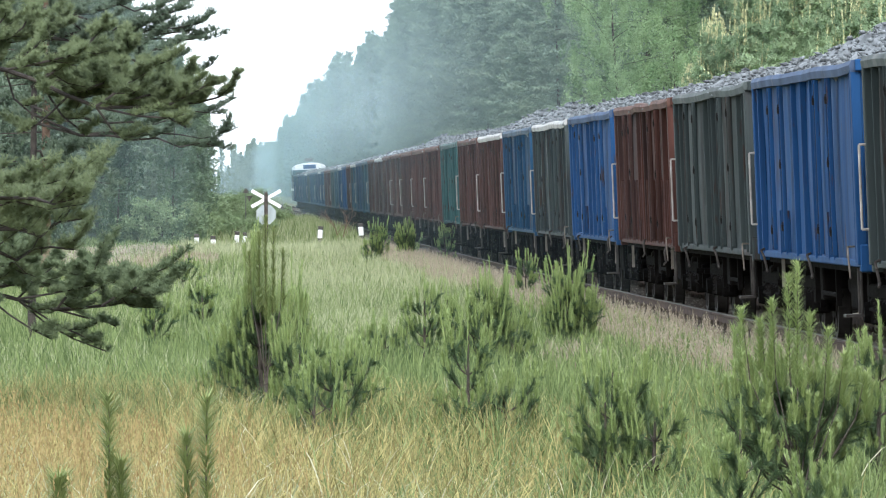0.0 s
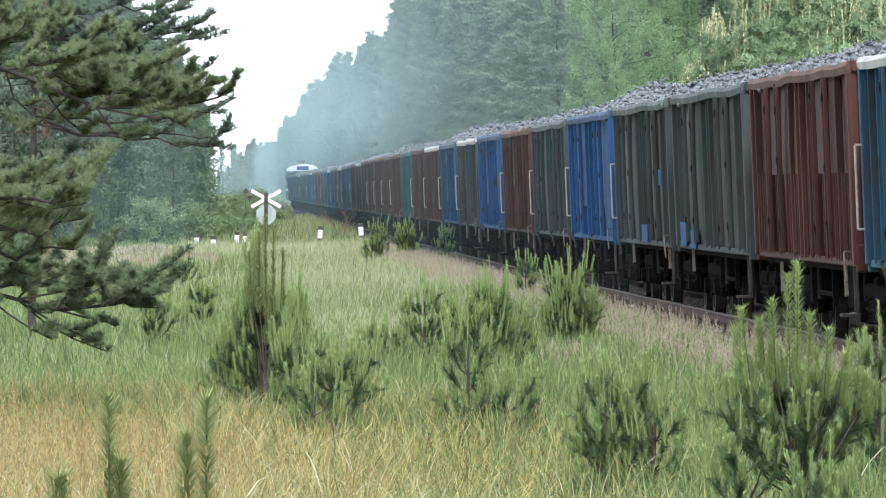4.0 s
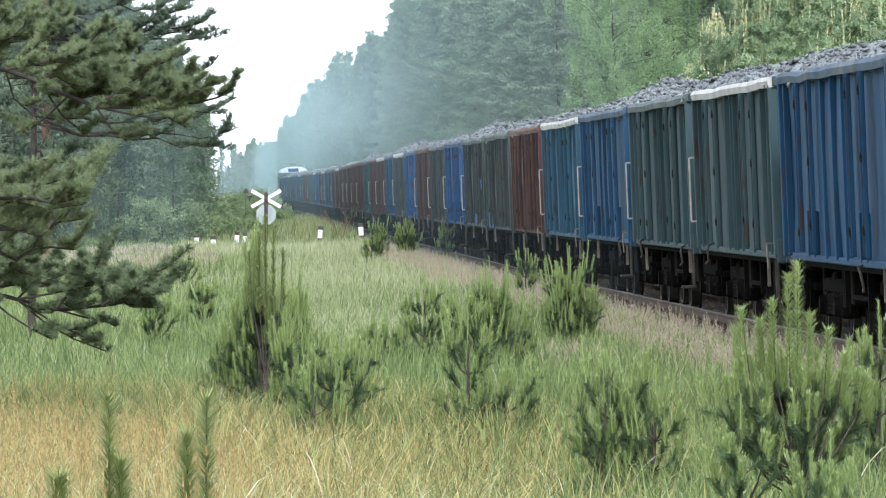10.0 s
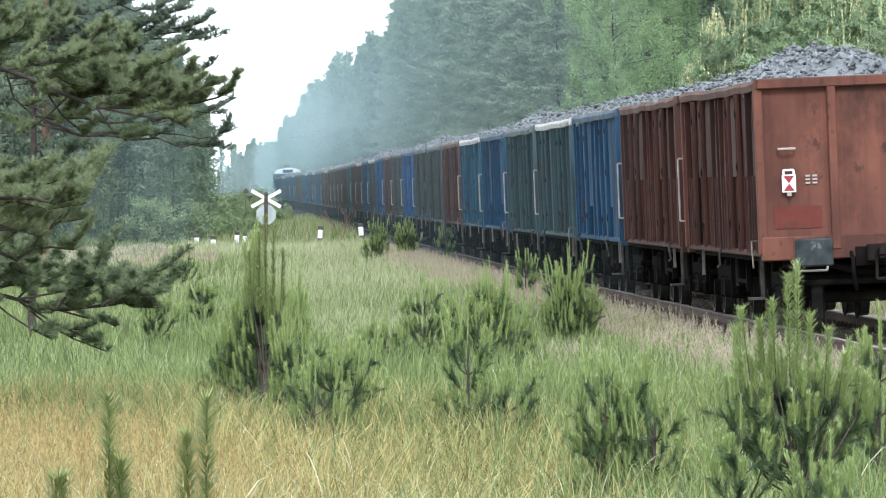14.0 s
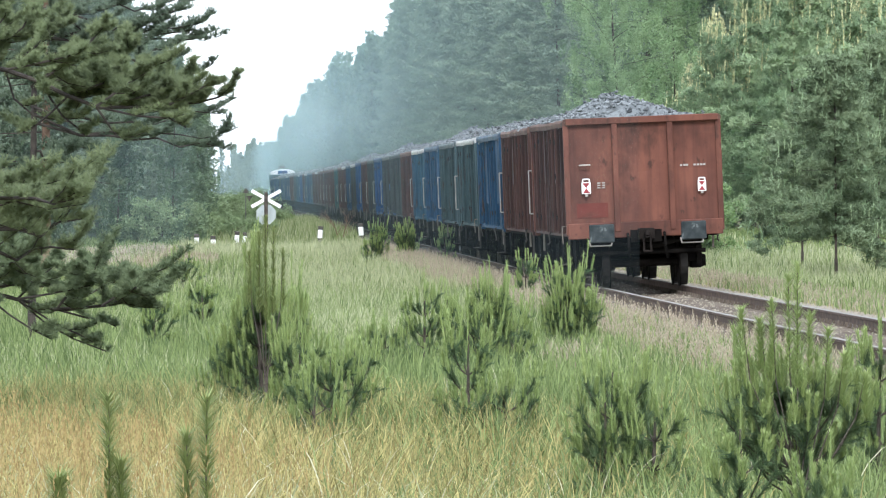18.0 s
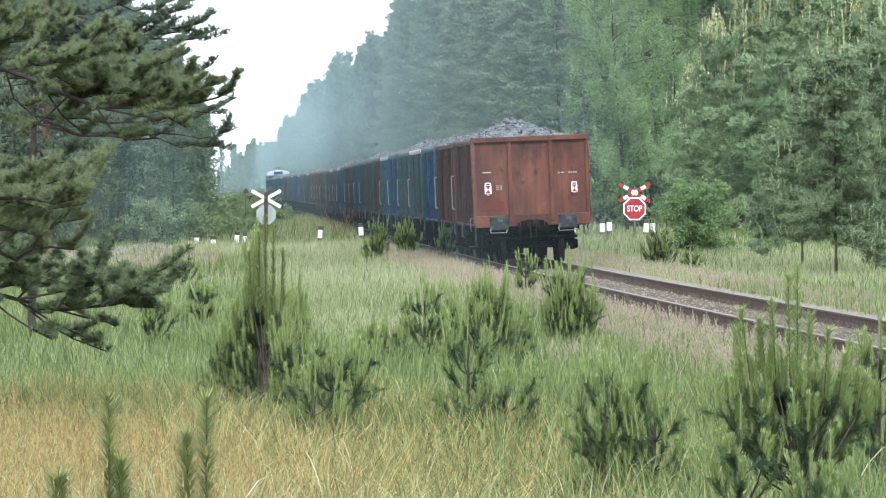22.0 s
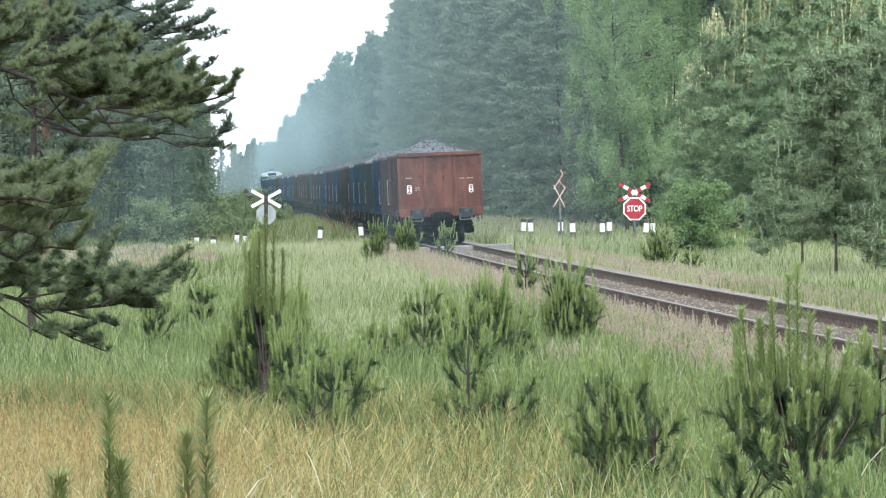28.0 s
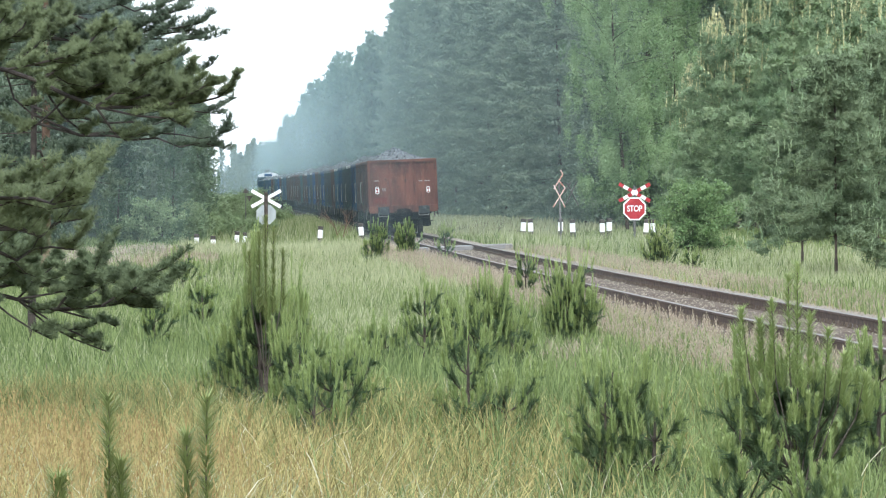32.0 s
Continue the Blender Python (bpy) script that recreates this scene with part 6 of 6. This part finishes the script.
def paint_patches():
    """Bright blue repair paint on the walls of two dark wagons."""
    for w, marks in ((9, ((5.3, 6.6, 1.06, 1.34), (1.7, 2.3, 1.95, 2.2))), (8, ((10.9, 12.0, 1.05, 1.4), (9.1, 10.0, 1.03, 1.3)))):
        for y0, y1, z0, z1 in marks:
            part("paint_patch", Geo().bevel(-HW + 0.02, -HW + 0.04, y0, y1, z0, z1, 0.005).mesh("paint_patch", PAINTS["bright"]), WAGONS[w], "patch of bright blue repair paint")


paint_patches()


def last_wagon_marks():
    """Tail plates, writing and patches on the rear of the last wagon."""
    t = WAGONS[0]
    t["label"] = "last red-brown coal wagon with two tail signal plates"
    for x, z, s in ((-1.106, 1.94, 0.8), (1.106, 1.9, 0.72)):
        pl = part("tail_plate", Geo().bevel(-0.11, 0.11, -0.02, 0.0, -0.15, 0.13, 0.004).mesh("tail_plate", M_white), t, "white tail plate with red triangles", pose(x, -0.02, z) @ Matrix.Scale(s, 4))
        for q in ([(-0.09, -0.13), (0.09, -0.13), (0, -0.01)], [(-0.09, 0.11), (0, -0.01), (0.09, 0.11)]):
            part("red_triangle", Geo().add([(a, -0.025, b) for a, b in q], [(0, 1, 2)]).add([(a, -0.021, b) for a, b in q], [(2, 1, 0)]).mesh("red_triangle", M_platered), pl, "red triangle")
        part("plate_handle", Geo().pipe([(-0.08, -0.01, 0.13), (-0.08, -0.01, 0.2), (0.08, -0.01, 0.2), (0.08, -0.01, 0.13)], 0.018).mesh("plate_handle", M_white), pl)
        part("plate_foot", Geo().box(-0.035, 0.035, -0.015, 0.0, -0.21, -0.15).mesh("plate_foot", M_pipe), pl)
    part("grab_handle", Geo().pipe([(-0.1, 0.02, 0), (-0.1, -0.06, 0), (0.1, -0.06, 0), (0.1, 0.02, 0)], 0.015).mesh("grab_handle", M_pipe), t, "pale grab handle", pose(-1.12, 0.0, 2.37))
    part("paint_patch", Geo().box(-0.3, 0.3, -0.004, 0.0, -0.14, 0.14).mesh("paint_patch", PATCH), t, "rectangular patch of brighter red paint", pose(-1.0, 0.036, 1.5))
    r = random.Random(2)
    for k in range(8):
        x = 0.72 + 0.065 * k + r.uniform(-0.01, 0.01)
        if k != 3:
            part("writing_bar", Geo().box(-0.022, 0.022, -0.003, 0, -0.018, 0.018).mesh("writing_bar", M_pipe), t, "worn pale writing", pose(x, 0.034, 2.3))
    for k in range(6):
        part("writing_bar", Geo().box(-0.03, 0.03, -0.003, 0, -0.012, 0.012).mesh("writing_bar", M_pipe), t, "worn pale writing", pose(-0.86 + 0.09 * (k % 2), 0.034, 2.02 - 0.045 * (k // 2)))
    for x in (-0.875, 0.875):
        part("shunter_grip", Geo().pipe([(-0.22, 0, 0.08), (-0.2, -0.05, -0.02), (0.2, -0.05, -0.02), (0.22, 0, 0.08)], 0.014).mesh("shunter_grip", M_pipe), t, "pale grip rail", pose(x, -0.08, 0.84))


M_platered = mat("dull_red_plate_paint", (0.2, 0.025, 0.03), (0.28, 0.04, 0.045), 4, 0.6)
PATCH = mat("red_patch_paint", (0.1, 0.026, 0.021), (0.14, 0.04, 0.03), 3, 0.7, spec=0.12, stain=(0.06, 0.025, 0.02), stain_at=0.56)
last_wagon_marks()


def locomotive():
    M_lbody = mat("locomotive_green", (0.03, 0.07, 0.08), (0.05, 0.1, 0.12), 2, 0.5)
    M_roof = mat("pale_roof_paint", (0.62, 0.63, 0.64), (0.76, 0.77, 0.78), 2, 0.5)
    M_glass = mat("dark_glass", (0.02, 0.03, 0.04), (0.03, 0.04, 0.05), 2, 0.1, spec=0.6)
    M_lblue = PAINTS["bright"]
    t = thing("diesel_locomotive", "dark diesel locomotive with a pale rounded roof", "locomotive")
    part("body", Geo().bevel(-1.5, 1.5, 0, 16.5, 1.0, 3.75, 0.08).mesh("locomotive_body", M_lbody), t)
    roof = Geo()
    n = 14
    for y in (0.05, 16.4):
        roof.v.extend((1.42 * math.cos(math.pi * i / n), y, 3.72 + 0.62 * math.sin(math.pi * i / n) ** 0.7) for i in range(n + 1))
    for i in range(n):
        roof.f.append((i, i + 1, n + 2 + i, n + 1 + i))
    roof.f += [tuple(range(n, -1, -1)), tuple(range(n + 1, 2 * n + 2))]
    roof.m = [0] * len(roof.f)
    part("roof", roof.mesh("locomotive_roof", M_roof), t, "pale rounded roof")
    part("roof_panel", Geo().box(-0.6, 0.5, 0.0, 0.04, 3.8, 4.15).mesh("roof_panel", M_lblue), t, "blue panel under the roof")
    for x in (-0.75, 0.75):
        part("window", Geo().bevel(x - 0.5, x + 0.5, -0.02, 0.02, 2.75, 3.5, 0.03).mesh("cab_window", M_glass), t, "dark cab window")
    for y in (2.4, 6, 9.5, 13):
        part("side_window", Geo().bevel(-1.52, -1.49, y, y + 1.2, 2.7, 3.3, 0.01).mesh("side_window", M_glass), t)
    part("stripe", Geo().box(-1.515, -1.5, 0.1, 16.4, 1.9, 2.1).mesh("stripe", M_white), t, "pale stripe")
    part("exhaust", Geo().bevel(-0.35, 0.35, 7.6, 8.6, 4.5, 4.75, 0.04).mesh("exhaust", M_dark), t, "dark exhaust")
    for x in (-0.875, 0.875):
        part("buffer", BUFF, t, "", pose(x, 0, SILL))
    for y in (3.4, 13.1):
        b = part("bogie", BOGIE, t, "", pose(0, y, 0))
        for d in (-0.9, 0.9):
            part("wheelset", WHEELS, b, "", pose(0, d, 0.46))
    return t


LOCO = locomotive()
# ================= sheets standing in for haze over the line ===
def veil(label, x_of, y0, y1, height, material, name="haze", kind="structure"):
    """A thin upright sheet, painted as haze, that follows a line along the ride."""
    g = Geo()
    ys = np.linspace(y0, y1, 40)
    for y in ys:
        g.v += [(x_of(y), y, -2.0), (x_of(y), y, height)]
    for k in range(39):
        g.f.append((2 * k, 2 * k + 2, 2 * k + 3, 2 * k + 1))
        g.m.append(0)
    return thing(name, label, name.split("_")[-1], kind=kind, me=g.mesh(name, material))


# No volume of air: distance haze is put into these part-opaque tinted sheets.
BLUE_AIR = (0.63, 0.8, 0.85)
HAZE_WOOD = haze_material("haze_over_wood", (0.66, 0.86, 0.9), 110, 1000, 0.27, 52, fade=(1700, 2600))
veil("see-through sheet of painted bluish haze before the right wood", lambda y: 12.3 - 0.033 * y, 150, 2600, 52, HAZE_WOOD)
veil("second see-through sheet of painted bluish haze before the right wood", lambda y: 12.9 - 0.033 * y, 150, 2600, 52, HAZE_WOOD)
veil("faint sheet of painted haze before the tall pines right of the line", lambda y: 16.4 - 0.033 * y, 262, 1000, 32, haze_material("haze_before_pines", (0.68, 0.79, 0.77), 262, 335, 0.085, 32, fade=(500, 980)))
veil("see-through sheet of painted bluish haze beside the railway line", lambda y: float(track_x(y)) - 2.2, 100, 1400, 9, haze_material("haze_over_line", BLUE_AIR, 40, 520, 0.27, 9, fade=(620, 1200)))
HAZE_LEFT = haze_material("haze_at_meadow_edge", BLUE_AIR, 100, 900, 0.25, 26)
veil("see-through sheet of painted bluish haze before the left wood", lambda y: -4.5 - 0.033 * y, 150, 2600, 26, HAZE_LEFT)
veil("second see-through sheet of painted bluish haze before the left wood", lambda y: -5.1 - 0.033 * y, 150, 2600, 26, HAZE_LEFT)
veil("faint sheet of painted haze at the meadow edge before the left wood", lambda y: -9.6, 140, 330, 15, haze_material("haze_before_left_wood", BLUE_AIR, 140, 225, 0.08, 15, fade=(245, 325)))
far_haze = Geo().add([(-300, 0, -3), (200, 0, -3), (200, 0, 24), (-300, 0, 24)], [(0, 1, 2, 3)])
thing("haze", "upright sheet of painted pale blue haze at the far end of the ride", "haze", pose(0, 2450, 0), kind="structure", me=far_haze.mesh("haze", haze_material("haze_far_off", BLUE_AIR, -2, -1, 0.25, 24)))
PUFFS = []
for back, side, up, rx, rz, most in ((35, 2.0, 9.0, 8.0, 6.5, 0.22), (95, 5.0, 10.0, 9.0, 8.0, 0.14)):
    g = Geo().add([(-rx, 0, -rz), (rx, 0, -rz), (rx, 0, rz), (-rx, 0, rz)], [(0, 1, 2, 3)])
    puff = thing("exhaust_smoke", "pale blue diesel smoke drifting over the train", "smoke", group="drifts of smoke", me=g.mesh("exhaust_smoke", haze_material("exhaust_smoke", (0.7, 0.82, 0.86), 0, 1, most, rz, 0.4, (rx, rz))))
    PUFFS.append((puff, back, side, up))


# ================= what moves =================
def rear_at(t):
    """How far along the track the rear of the last wagon stands at t seconds."""
    u = (t - 20.0) / 12.0
    return 10 * (15.37055 + 13.45411 * u + 0.40147 * u ** 2 + 0.46445 * u ** 3 + 0.19272 * u ** 4)


def motions():
    times = [i * 0.5 for i in range(65)]
    for i, w in enumerate(WAGONS):
        walk(w, [(t, on_track(rear_at(t) + PITCH * i)) for t in times])
    n = len(WAGONS)
    walk(LOCO, [(t, on_track(rear_at(t) + PITCH * n)) for t in times])
    for puff, back, side, up in PUFFS:
        walk(puff, [(t, on_track(rear_at(t) + PITCH * n - back) @ pose(side, 0, up)) for t in times])
    # the wheels of the last wagon turn as it rolls
    ticks = [i / 30 for i in range(961)]
    for b in [c for c in WAGONS[0].children if c.name.startswith("bogie")]:
        for ws in [c for c in b.children if c.name.startswith("wheelset")]:
            y = ws.location.y
            walk(ws, [(t, pose(0, y, 0.46, -math.degrees((rear_at(t) - rear_at(0)) / 0.46) % 360)) for t in ticks])


motions()
